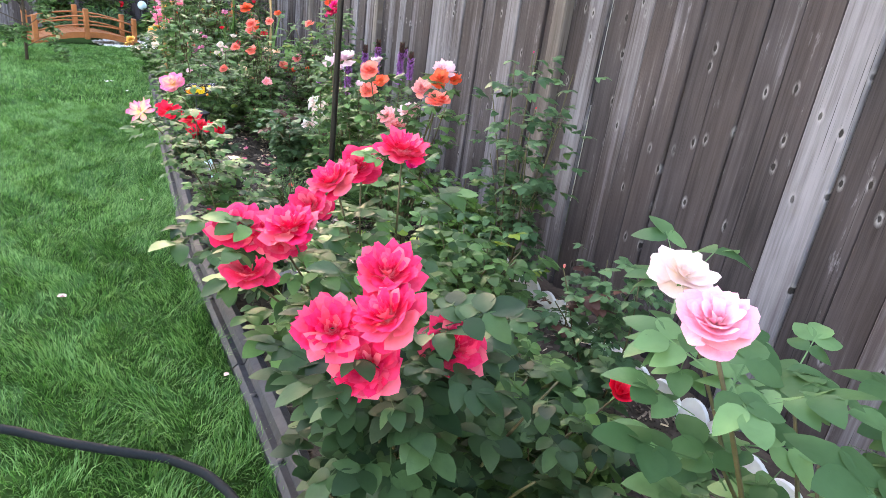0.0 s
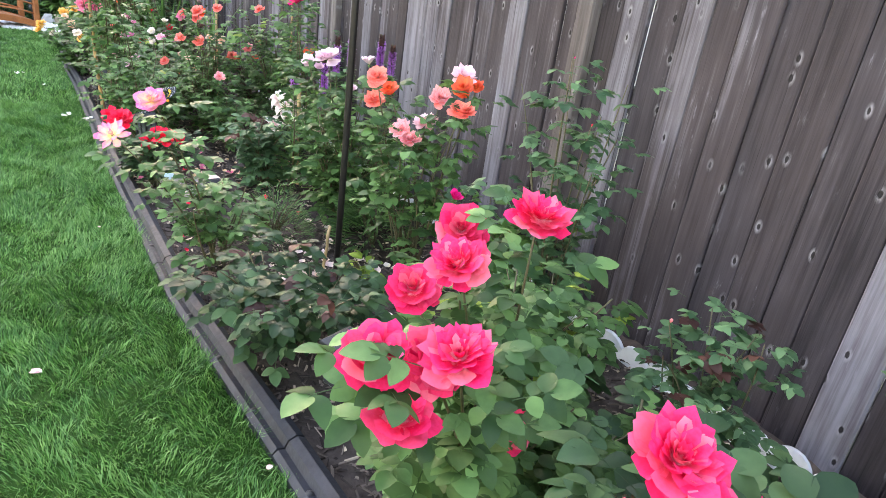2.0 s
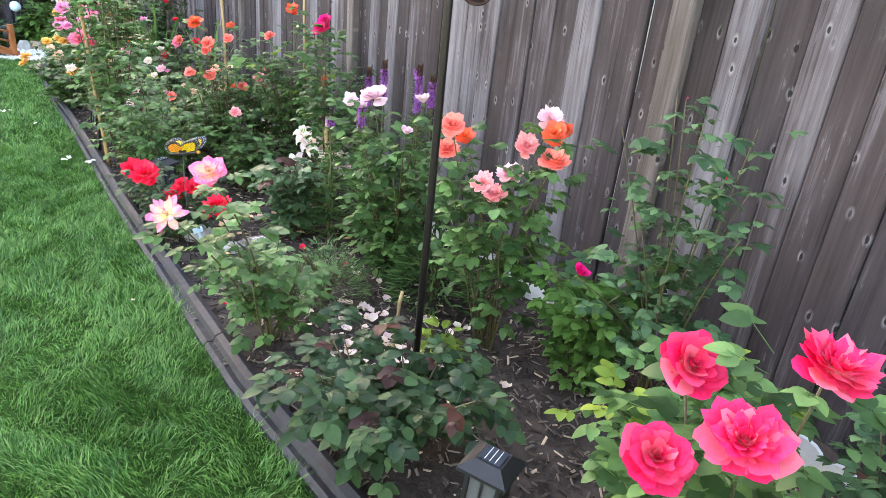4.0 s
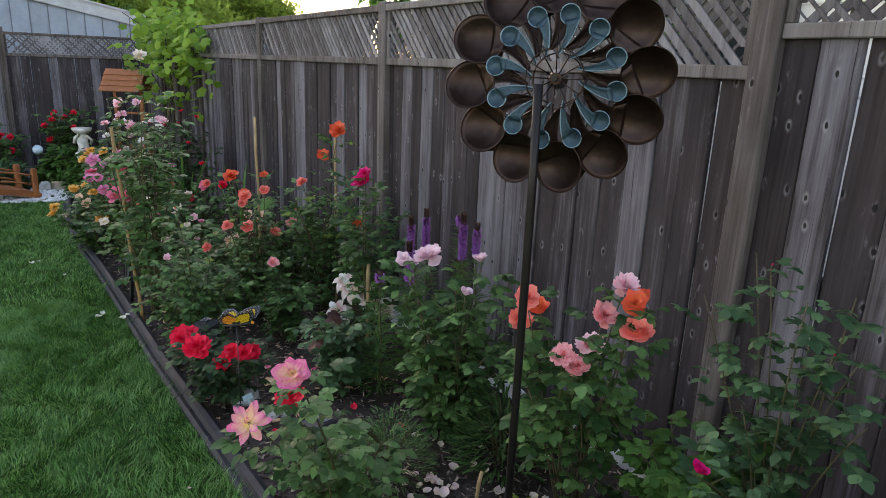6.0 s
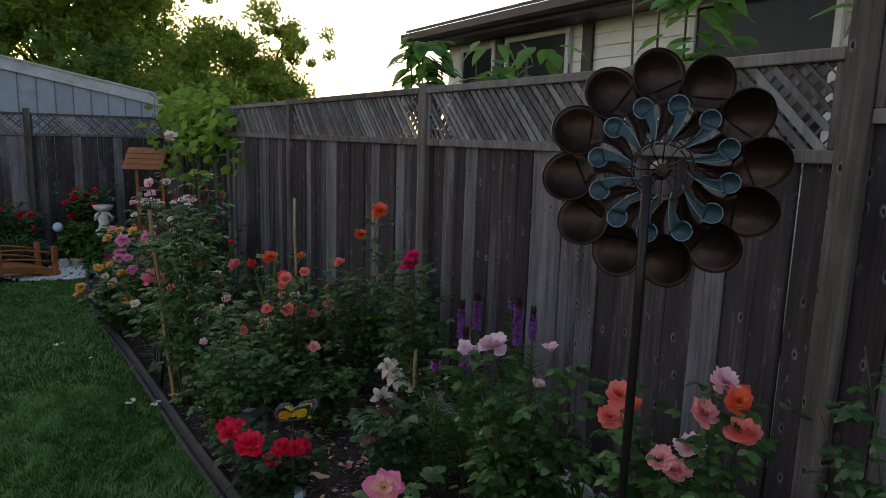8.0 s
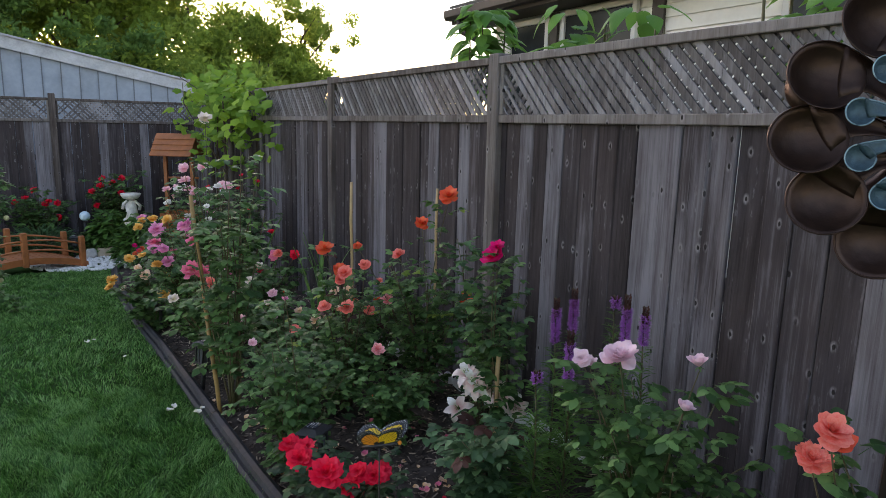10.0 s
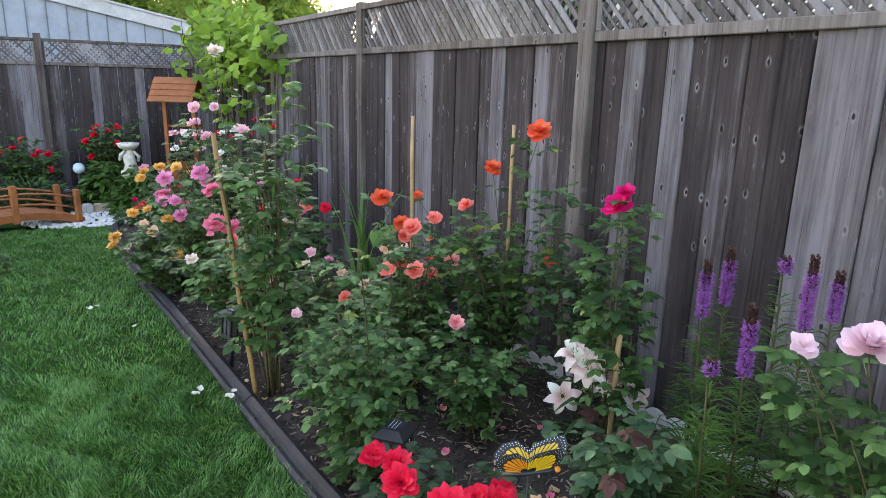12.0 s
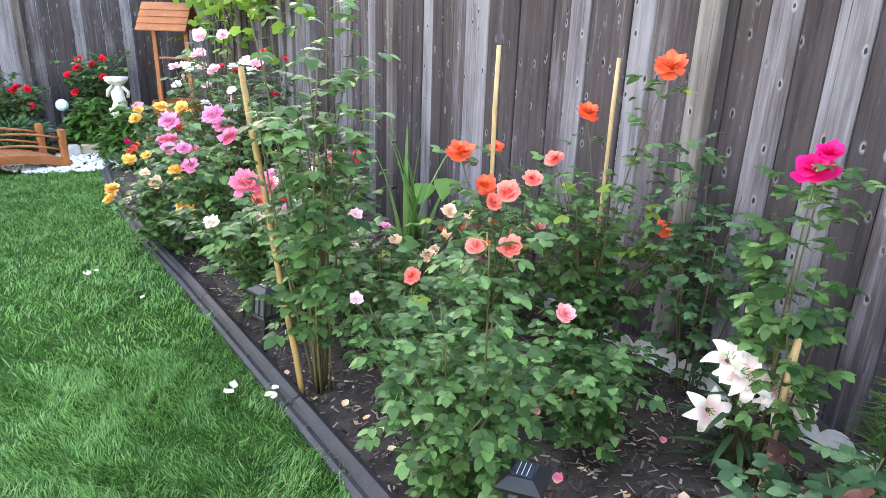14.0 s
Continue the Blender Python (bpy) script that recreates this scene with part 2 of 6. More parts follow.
GRASS = grass_material()
CROWN_A = leaf_material("crown_green", (0.09, 0.17, 0.030), (0.34, 0.44, 0.085), "island", 0.7, 0.6)
CROWN_B = leaf_material("crown_dark", (0.045, 0.11, 0.030), (0.16, 0.28, 0.065), "island", 0.7, 0.5)
VINE, VINE_PILE = (leaf_material("vine_" + per, (0.075, 0.19, 0.022), (0.30, 0.48, 0.06), per, 0.55, 0.4) for per in ("object", "island"))

PETALS = {
    "cerise": petal_material("petal_cerise", (0.92, 0.34, 0.38), (0.76, 0.003, 0.06), (0.88, 0.028, 0.135)),
    "crimson": petal_material("petal_crimson", (0.85, 0.06, 0.10), (0.78, 0.006, 0.040), (0.84, 0.012, 0.05)),
    "magenta": petal_material("petal_magenta", (0.6, 0.01, 0.10), (0.74, 0.006, 0.15), (0.76, 0.012, 0.19)),
    "pink": petal_material("petal_pink", (0.88, 0.56, 0.50), (0.90, 0.42, 0.52), (0.92, 0.60, 0.66)),
    "blush": petal_material("petal_blush", (0.90, 0.50, 0.46), (0.90, 0.32, 0.46), (0.91, 0.43, 0.56)),
    "pale": petal_material("petal_pale", (0.85, 0.66, 0.5), (0.86, 0.66, 0.62), (0.85, 0.60, 0.60)),
    "lavender": petal_material("petal_lavender", (0.84, 0.56, 0.58), (0.84, 0.56, 0.64), (0.86, 0.64, 0.72)),
    "coral": petal_material("petal_coral", (0.88, 0.22, 0.13), (0.90, 0.14, 0.11), (0.92, 0.28, 0.23)),
    "salmon": petal_material("petal_salmon", (0.88, 0.24, 0.20), (0.92, 0.22, 0.24), (0.93, 0.46, 0.47)),
    "orange": petal_material("petal_orange", (0.86, 0.28, 0.08), (0.84, 0.14, 0.05), (0.82, 0.11, 0.06)),
    "yellow": petal_material("petal_yellow", (0.85, 0.42, 0.06), (0.86, 0.52, 0.10), (0.86, 0.5, 0.16)),
    "peach": petal_material("petal_peach", (0.85, 0.52, 0.25), (0.86, 0.58, 0.38), (0.86, 0.62, 0.48)),
    "cream": petal_material("petal_cream", (0.82, 0.68, 0.42), (0.84, 0.74, 0.62), (0.84, 0.72, 0.64)),
    "white": petal_material("petal_white", (0.7, 0.66, 0.5), (0.8, 0.77, 0.72), (0.82, 0.8, 0.77)),
    "rosepink": petal_material("petal_rosepink", (0.84, 0.45, 0.35), (0.80, 0.10, 0.24), (0.82, 0.2, 0.33)),
    "hotpink": petal_material("petal_hotpink", (0.84, 0.5, 0.5), (0.8, 0.2, 0.42), (0.82, 0.3, 0.52)),
    "star": petal_material("petal_star", (0.86, 0.62, 0.2), (0.85, 0.45, 0.40), (0.80, 0.16, 0.36)),
    "lily": petal_material("petal_lily", (0.80, 0.48, 0.44), (0.86, 0.68, 0.62), (0.88, 0.80, 0.74)),
    "purple": petal_material("petal_purple", (0.40, 0.11, 0.48), (0.52, 0.17, 0.62), (0.72, 0.40, 0.80)),
}


# ---- mesh helpers ----
def mesh_of(name, verts, faces, material=None, uvs=None, smooth=False):
    me = bpy.data.meshes.new(name)
    me.from_pydata([tuple(v) for v in verts], [], [tuple(f) for f in faces])
    if uvs is not None:
        layer = me.uv_layers.new(name="UVMap")
        layer.data.foreach_set("uv", np.asarray([uvs[l.vertex_index] for l in me.loops], dtype=np.float32).ravel())
    if material:
        me.materials.append(material)
    if smooth:
        me.polygons.foreach_set("use_smooth", [True] * len(me.polygons))
    me.update()
    return me


def child(name, mesh, parent, m=None, label=""):
    ob = new(name, mesh)
    ob.parent = parent
    if m is not None:
        ob.matrix_basis = m
    return tagged(ob, label)


def part(name, bm, material, parent, label="", m=None, smooth=False):
    me = bpy.data.meshes.new(name)
    bm.to_mesh(me)
    bm.free()
    me.materials.append(material)
    if smooth:
        me.polygons.foreach_set("use_smooth", [True] * len(me.polygons))
    return child(name, me, parent, m, label)


def empty(name, at, label, category, group="", kind=""):
    ob = new(name)
    ob.empty_display_size = 0.1
    ob.matrix_basis = at if isinstance(at, Matrix) else Matrix.Translation(at)
    return tagged(ob, label, category, group, kind)


def box(bm, lo, hi, bevel=0.0):
    made = bmesh.ops.create_cube(bm, size=1.0)["verts"]
    size = Vector(hi) - Vector(lo)
    for v in made:
        v.co = Vector(lo) + Vector(((v.co.x + 0.5) * size.x, (v.co.y + 0.5) * size.y, (v.co.z + 0.5) * size.z))
    if bevel:
        edges = list({e for v in made for e in v.link_edges})
        bmesh.ops.bevel(bm, geom=edges, offset=bevel, segments=1, affect="EDGES", clamp_overlap=True)
    return bm


def boxed(lo, hi, bevel=0.0):
    return box(bmesh.new(), lo, hi, bevel)


def tube_data(points, radii, sides=6):
    """Vertices and faces of a tapered tube along a polyline."""
    pts = np.asarray(points, dtype=float)
    n = len(pts)
    tang = np.gradient(pts, axis=0)
    tang /= np.linalg.norm(tang, axis=1)[:, None] + 1e-9
    ref = np.array((0.0, 1.0, 0.0)) if abs(tang[0][1]) < 0.9 else np.array((1.0, 0.0, 0.0))
    verts, faces = [], []
    for i in range(n):
        a = np.cross(tang[i], ref)
        a /= np.linalg.norm(a) + 1e-9
        b = np.cross(tang[i], a)
        for k in range(sides):
            w = 2 * math.pi * k / sides
            verts.append(pts[i] + radii[i] * (math.cos(w) * a + math.sin(w) * b))
    for i in range(n - 1):
        for k in range(sides):
            q = (k + 1) % sides
            faces.append((i * sides + k, i * sides + q, (i + 1) * sides + q, (i + 1) * sides + k))
    faces.append(tuple(range(sides - 1, -1, -1)))
    faces.append(tuple((n - 1) * sides + k for k in range(sides)))
    return verts, faces


def tube(name, points, radii, material, sides=6):
    v, f = tube_data(points, radii, sides)
    return mesh_of(name, v, f, material, smooth=True)


def merge(items):
    verts, faces, n = [], [], 0
    for v, f in items:
        verts.extend(v)
        faces.extend(tuple(i + n for i in q) for q in f)
        n += len(v)
    return verts, faces


def ground(y):
    """Height of the soil: the garden falls gently along the fence."""
    return -0.05 * (min(max(y, -8.0), 14.0) - 1.6)


EDGE = ((-6.0, 0.60), (-1.0, 0.42), (1.0, 0.27), (1.55, 0.22), (2.5, 0.115), (3.5, 0.075), (4.5, 0.03), (5.7, 0.0), (6.8, -0.03), (7.6, -0.07), (8.4, -0.085), (9.6, -0.085), (10.7, -0.02), (11.1, 0.1))


def edge_x(y):
    """Lawn-side line of the edging."""
    return float(np.interp(y, [p[0] for p in EDGE], [p[1] for p in EDGE]))


def aim(at, forward, up=(0, 0, 1), size=1.0):
    """A pose whose y axis runs along forward and whose z axis lies near up."""
    f = Vector(forward).normalized()
    x = f.cross(Vector(up))
    if x.length < 1e-4:
        x = f.cross(Vector((1, 0, 0.01)))
    x.normalize()
    z = x.cross(f)
    return Matrix.Translation(at) @ Matrix((x, f, z)).transposed().to_4x4() @ Matrix.Scale(size, 4)


# ---- leaves, petals, blooms ----
LEAF_ROWS = {False: ((0.0, 0.0), (0.22, 0.76), (0.5, 1.0), (0.78, 0.68), (1.0, 0.0)),
             True: ((0.0, 0.0), (0.1, 0.52), (0.28, 0.92), (0.5, 1.0), (0.74, 0.76), (0.91, 0.36), (1.0, 0.0))}


def leaflet(at, ang, length, width, droop, fold, fine=False):
    """One pointed oval blade, folded along its midrib; local frame: y out, z up."""
    verts, faces = [], []
    ca, sa = math.cos(ang), math.sin(ang)
    idx = []
    for v, w in LEAF_ROWS[fine]:
        z = -droop * v * v * length
        row = [(0.0, v * length, z)]
        if w:
            h = w * width / 2
            row = [(-h, v * length, z + fold * h), (0.0, v * length, z), (h, v * length, z + fold * h)]
        idx.append(list(range(len(verts), len(verts) + len(row))))
        verts.extend((at[0] + x * ca - y * sa, at[1] + x * sa + y * ca, at[2] + z2) for x, y, z2 in row)
    for a, b in zip(idx, idx[1:]):
        if len(a) == 1:
            faces += [(a[0], b[1], b[0]), (a[0], b[2], b[1])]
        elif len(b) == 1:
            faces += [(a[0], a[1], b[0]), (a[1], a[2], b[0])]
        else:
            faces += [(a[0], a[1], b[1], b[0]), (a[1], a[2], b[2], b[1])]
    return verts, faces


def rose_leaf(rng, pairs=2, fine=False):
    """A rose leaf: a thin stalk with a leaflet at its end and pairs along it, about 1 unit = 1 m."""
    L = 0.105
    items = [([(-0.0012, 0, 0), (0.0012, 0, 0), (0.0008, L * 0.62, 0.002), (-0.0008, L * 0.62, 0.002)], [(0, 1, 2, 3)])]
    items.append(leaflet((0, L * 0.55, 0), rng.uniform(-0.15, 0.15), 0.052, 0.039, rng.uniform(0.1, 0.6), rng.uniform(0.05, 0.3), fine))
    for p in range(pairs):
        y = L * (0.5 - 0.22 * p)
        for s in (-1, 1):
            items.append(leaflet((0, y, 0.001), s * rng.uniform(0.95, 1.4), 0.044 - 0.006 * p, 0.033 - 0.004 * p, rng.uniform(0.1, 0.7), rng.uniform(0.0, 0.3), fine))
    return merge(items)


LEAF_SHAPES = {fine: [rose_leaf(random.Random(40 + k), 2 if k % 3 else 1, fine) for k in range(9)] for fine in (False, True)}
LEAF_MESH = {(k, fine): [mesh_of("leaf", v, f, LEAF[k][0], smooth=True) for v, f in LEAF_SHAPES[fine]] for k in LEAF for fine in (False, True)}

ROSE_FORMS = {
    # petals per whorl, length, opening in degrees, half width in degrees
    "full": ((3, 0.42, 6, 85), (4, 0.58, 16, 60), (5, 0.78, 34, 50), (6, 0.98, 54, 42), (6, 1.12, 74, 40), (5, 1.14, 92, 38)),
    "rosette": ((5, 0.34, 10, 48), (7, 0.50, 24, 34), (9, 0.66, 40, 28), (10, 0.84, 56, 25), (10, 1.0, 72, 24), (9, 1.1, 90, 24)),
    "cup": ((3, 0.7, 4, 85), (4, 0.9, 12, 66), (5, 1.1, 26, 54), (5, 1.2, 44, 48)),
    "bud": ((3, 1.3, 3, 90), (3, 1.35, 7, 80), (4, 1.1, 18, 60)),
    "loose": ((5, 0.45, 20, 50), (6, 0.82, 48, 42), (6, 1.08, 72, 38), (5, 1.12, 92, 34)),
    "star": ((4, 0.4, 16, 45), (5, 0.85, 62, 28), (6, 1.12, 84, 23)),
}


def bloom_data(form, rng):
    verts, faces, uvs = [], [], []
    pointed = form == "star"
    loose = 0.2 if form in ("rosette", "full", "loose") else 0.08
    U, V = (5, 5) if form == "rosette" else (7, 6)
    for w, (count, length, opening, half) in enumerate(ROSE_FORMS[form]):
        start = rng.uniform(0, 6.28)
        for p in range(count):
            mid = start + 2 * math.pi * p / count + rng.uniform(-0.2, 0.2)
            op, ln = radians(opening * rng.uniform(1 - loose, 1 + loose)), length * rng.uniform(1 - loose, 1 + 0.5 * loose)
            n0 = len(verts)
            curl = rng.uniform(0.2, 1.0)
            frill, phase = rng.uniform(0.04, 0.12), rng.uniform(0, 6.28)
            twist, spin = rng.uniform(-0.16, 0.16), rng.uniform(2.5, 4.5)
            for j in range(V):
                v = j / (V - 1)
                for i in range(U):
                    u = -1 + 2 * i / (U - 1)
                    vv = v * (1 - 0.34 * u * u) if pointed else v * (1 - 0.13 * u ** 4 + 0.05 * math.sin(4 * u + phase))
                    r, z = 0.05, 0.015 * w
                    for q in range(8):
                        t = vv * (q + 0.5) / 8
                        th = op * (1.35 - 0.75 * t) + (curl * 2.6 * max(0.0, t - 0.62) if opening > 30 else 0.0)
                        r += ln * vv / 8 * math.sin(th)
                        z += ln * vv / 8 * math.cos(th)
                    h = radians(half) * (1.0 if pointed else 1.2) * (0.45 + 0.55 * math.sin(math.pi * min(1, 0.2 + 0.55 * vv)))
                    if pointed:
                        h *= 1 - 0.75 * max(0.0, vv - 0.4)
                    a = mid + u * h + twist * vv
                    ruff = frill * vv * vv * math.sin(spin * u + phase) * (1.3 if opening > 30 else 0.5)
                    cup = (0.10 if opening > 30 else 0.03) * (u * u) * vv
                    r += 0.5 * ruff
                    verts.append((r * math.cos(a), r * math.sin(a), z + ruff + cup))
                    uvs.append((u * 0.5 + 0.5, v))
            for j in range(V - 1):
                for i in range(U - 1):
                    a = n0 + j * U + i
                    faces.append((a, a + 1, a + U + 1, a + U))
    return verts, faces, uvs


BLOOMS = {}


def bloom_mesh(form, color, which):
    key = (form, color, which)
    if key not in BLOOMS:
        v, f, uv = bloom_data(form, random.Random(form + color + str(which)))
        BLOOMS[key] = mesh_of("bloom", v, f, PETALS[color], uv, smooth=True)
    return BLOOMS[key]


def sepal_mesh():
    items = [tube_data([(0, 0, -0.32), (0, 0, -0.22), (0, 0, -0.08), (0, 0, 0.04)], [0.05, 0.12, 0.16, 0.1], 6)]
    for k in range(5):
        v, f = leaflet((0, 0.08, -0.05), 0, 0.55, 0.2, 0.7, 0.2)
        a = 2 * math.pi * k / 5
        items.append(([(x * math.cos(a) - y * math.sin(a), x * math.sin(a) + y * math.cos(a), z) for x, y, z in v], f))
    return mesh_of("calyx", *merge(items), LEAF["green"][0])


SEPALS = sepal_mesh()


def bend(a, b, bow, rng, n=9):
    """A cane from a to b that leaves the soil steeply and wavers."""
    a, b = Vector(a), Vector(b)
    mid = a.lerp(b, 0.5) + Vector((a.x - b.x, a.y - b.y, 0)) * 0.22 + Vector((rng.uniform(-bow, bow), rng.uniform(-bow, bow), bow * 0.5))
    return [tuple((1 - s) ** 2 * a + 2 * s * (1 - s) * mid + s * s * b) for s in (k / (n - 1) for k in range(n))]


def rose_bush(label, base, blooms, shoots=4, spread=0.22, height=0.45, leaf="green", leaves=90, joined=60, size=1.0, seed=1, tips=None, bare=0.25, category="rose bush", group="roses in the bed", thick=0.006, extra=()):
    """A rose bush: canes from one foot, a bloom at the end of some, compound leaves along all of them.
    blooms: (x, y, z, diameter, form, colour)."""
    rng = random.Random(seed)
    joined = int(joined * 1.7) + 70
    if base[1] < 5.2:
        joined, size = int(joined * 1.3) + 30, size * 0.84
    x0, y0 = base
    z0 = ground(y0)
    root = empty("rose_bush", (x0, y0, z0), label, category, group)
    canes, ends = [], []
    blooms = list(blooms)
    for count, d, form, color in extra:
        for _ in range(count):
            a, r = rng.uniform(0, 6.28), spread * rng.uniform(0.3, 1.0)
            blooms.append((x0 + r * math.cos(a) - 0.05, y0 + r * math.sin(a), z0 + height * rng.uniform(0.7, 1.08), d * rng.uniform(0.8, 1.15), form, color))
    for bx, by, bz, d, form, color in blooms:
        foot = (rng.uniform(-0.03, 0.03), rng.uniform(-0.03, 0.03), -0.02)
        end = Vector((bx - x0, by - y0, bz - z0))
        tilt = Vector((rng.uniform(-0.75, -0.05), rng.uniform(-0.85, -0.1), 1.0)).normalized()
        if form in ("bud", "cup"):
            tilt = Vector((rng.uniform(-0.4, 0.1), rng.uniform(-0.5, 0.1), 1.0)).normalized()
        d *= 1.1 if by > 4.6 else 1.0
        ends.append((end, tilt, d, form, color))
        canes.append(bend(foot, end - tilt * d * 0.18, 0.05, rng))
    for k in range(shoots):
        a = 2 * math.pi * (k + rng.random()) / max(1, shoots)
        r = spread * rng.uniform(0.35, 1.0)
        end = (r * math.cos(a), r * math.sin(a), height * rng.uniform(0.6, 1.0))
        canes.append(bend((rng.uniform(-0.03, 0.03), rng.uniform(-0.03, 0.03), -0.02), end, 0.06, rng))
    for pts in canes:
        n = len(pts)
        child("cane", tube("cane", pts, [thick * size * (1 - 0.6 * i / (n - 1)) for i in range(n)], CANE, 5), root)
    for end, tilt, d, form, color in ends:
        r = d / 2 * (0.62 if form == "bud" else 1.0)
        m = aim(end, tilt.cross(Vector((0.3, 1, 0.2))), tilt, r)
        b = child("bloom", bloom_mesh(form, color, rng.randrange(3)), root, m @ Matrix.Rotation(rng.uniform(0, 6.28), 4, "Z"))
        child("calyx", SEPALS, b, Matrix.Diagonal((0.8, 0.8, 0.9, 1)))
    spots = []
    lengths = [sum((Vector(p) - Vector(q)).length for p, q in zip(c, c[1:])) for c in canes]
    total = sum(lengths) or 1
    for c, ln in zip(canes, lengths):
        for k in range(max(2, round((leaves + joined) * ln / total))):
            s = bare + (0.99 - bare) * rng.random() ** 0.8
            f = s * (len(c) - 1)
            i = min(int(f), len(c) - 2)
            p = Vector(c[i]).lerp(Vector(c[i + 1]), f - i)
            a = rng.uniform(0, 6.283)
            d = Vector((math.cos(a), math.sin(a), rng.uniform(-0.25, 0.55)))
            out = p + d.normalized() * rng.uniform(0.0, 0.08)
            spots.append((out, d, size * rng.uniform(0.7, 1.25), s))
    rng.shuffle(spots)
    pile, fine = [], y0 < 5.2
    for k, (p, d, sc, s) in enumerate(spots):
        kind = leaf
        if tips and s > 0.88 and rng.random() < 0.5:
            kind = tips
        m = aim(p, d, (rng.uniform(-0.3, 0.3), rng.uniform(-0.3, 0.3), 1), sc)
        if k < leaves:
            child("leaf", rng.choice(LEAF_MESH[kind, fine]), root, m)
        else:
            v, f = LEAF_SHAPES[fine][rng.randrange(9)]
            r3 = np.array(m.to_3x3())
            pile.append((np.asarray(v) @ r3.T + np.array(m.translation), f))
    if pile:
        tagged(child("foliage", mesh_of("foliage", *merge(pile), LEAF[leaf][1], smooth=True), root), kind="stuff")
    return root


# ---- ground: lawn, bed, edging ----
def strip(name, left, right, y0, y1, step, material, label, category, wavy=0.0, dz=0.0, cols=6):
    rng = random.Random(name)
    verts, faces = [], []
    ys = np.arange(y0, y1 + 1e-6, step)
    for y in ys:
        a, b = left(y), right(y)
        for k in range(cols + 1):
            verts.append((a + (b - a) * k / cols, y, ground(y) + dz + rng.uniform(-wavy, wavy)))
    for j in range(len(ys) - 1):
        for k in range(cols):
            a = j * (cols + 1) + k
            faces.append((a, a + 1, a + cols + 2, a + cols + 1))
    return tagged(new(name, mesh_of(name, verts, faces, material, smooth=True)), label, category, kind="structure")


FAR = simple("far_ground", (0.05, 0.07, 0.03), 0.95, 0, 0.4, 0.4, 0.2)
bm = bmesh.new()
bmesh.ops.create_grid(bm, x_segments=2, y_segments=2, size=400)
me = bpy.data.meshes.new("ground")
bm.to_mesh(me), bm.free()
me.materials.append(FAR)
far_ground = tagged(new("ground", me), "dull green ground stretching away beyond the fences", "ground", kind="structure")
far_ground.location.z = -0.75
strip("lawn", lambda y: -6.0, lambda y: edge_x(y) + 0.02, -6.0, 13.6, 0.2, LAWN, "mown green lawn beside the flower bed", "lawn", 0.004, -0.012, 12)
strip("flower_bed", lambda y: edge_x(y) + 0.02, lambda y: 1.66, -6.0, 13.6, 0.06, SOIL, "dark mulched soil of the flower bed", "flower bed", 0.012, 0.0, 24)


def lawn_blades():
    rng = np.random.default_rng(3)
    parts = []
    for y0, y1, x0, count, wide in ((0.4, 3.0, -1.5, 80000, 0.0031), (3.0, 6.0, -2.0, 98000, 0.0037), (6.0, 11.0, -3.6, 74000, 0.0065)):
        y = rng.uniform(y0, y1, count)
        ex = np.interp(y, [p[0] for p in EDGE], [p[1] for p in EDGE])
        x = x0 + (ex + 0.012 - x0) * rng.random(count) ** 0.85
        near_edge = (ex - x) < 0.03
        h = rng.uniform(0.015, 0.036, count) * (1 + 0.25 * np.sin(x * 7 + 1.3 * y) * np.cos(y * 5)) * np.where(near_edge, 1.15, 1.0)
        a = rng.uniform(0, 2 * np.pi, count)
        lean = rng.uniform(0.2, 1.5, count) * h
        tuft = np.sin(x * 31 + 2.1 * np.sin(y * 13)) * np.cos(y * 27 + 1.7 * np.sin(x * 17))
        h *= 1 + 0.28 * tuft
        la = rng.normal(0, 0.75, count) + np.sin(x * 2.3) * 2 + np.cos(y * 1.7) * 2 + 1.6 * np.sin(x * 19 + 3 * np.cos(y * 7)) + 1.2 * tuft
        dx, dy = np.cos(la) * lean, np.sin(la) * lean
        wx, wy = np.cos(a) * wide * 0.5, np.sin(a) * wide * 0.5
        z = -0.05 * (y - 1.6) - 0.012
        v = np.stack([np.stack([x - wx, y - wy, z], 1), np.stack([x + wx, y + wy, z], 1),
                      np.stack([x + dx * 0.4 + wx * 0.8, y + dy * 0.4 + wy * 0.8, z + h * 0.62], 1),
                      np.stack([x + dx * 0.4 - wx * 0.8, y + dy * 0.4 - wy * 0.8, z + h * 0.62], 1),
                      np.stack([x + dx, y + dy, z + h], 1)], 1)
        parts.append(v)
    v = np.concatenate(parts)
    n = len(v)
    me = bpy.data.meshes.new("grass")
    me.vertices.add(n * 5)
    me.vertices.foreach_set("co", v.reshape(-1).astype(np.float32))
    base = (np.arange(n) * 5)[:, None]
    loops = (base + np.array([0, 1, 2, 3, 3, 2, 4])).reshape(-1)
    me.loops.add(n * 7)
    me.loops.foreach_set("vertex_index", loops.astype(np.int32))
    me.polygons.add(n * 2)
    starts = (np.arange(n)[:, None] * 7 + np.array([0, 4])).reshape(-1)
    me.polygons.foreach_set("loop_start", starts.astype(np.int32))
    me.update(calc_edges=True)
    me.materials.append(GRASS)
    return tagged(new("grass", me), "dense short green lawn grass", "grass", kind="stuff")


lawn_blades()


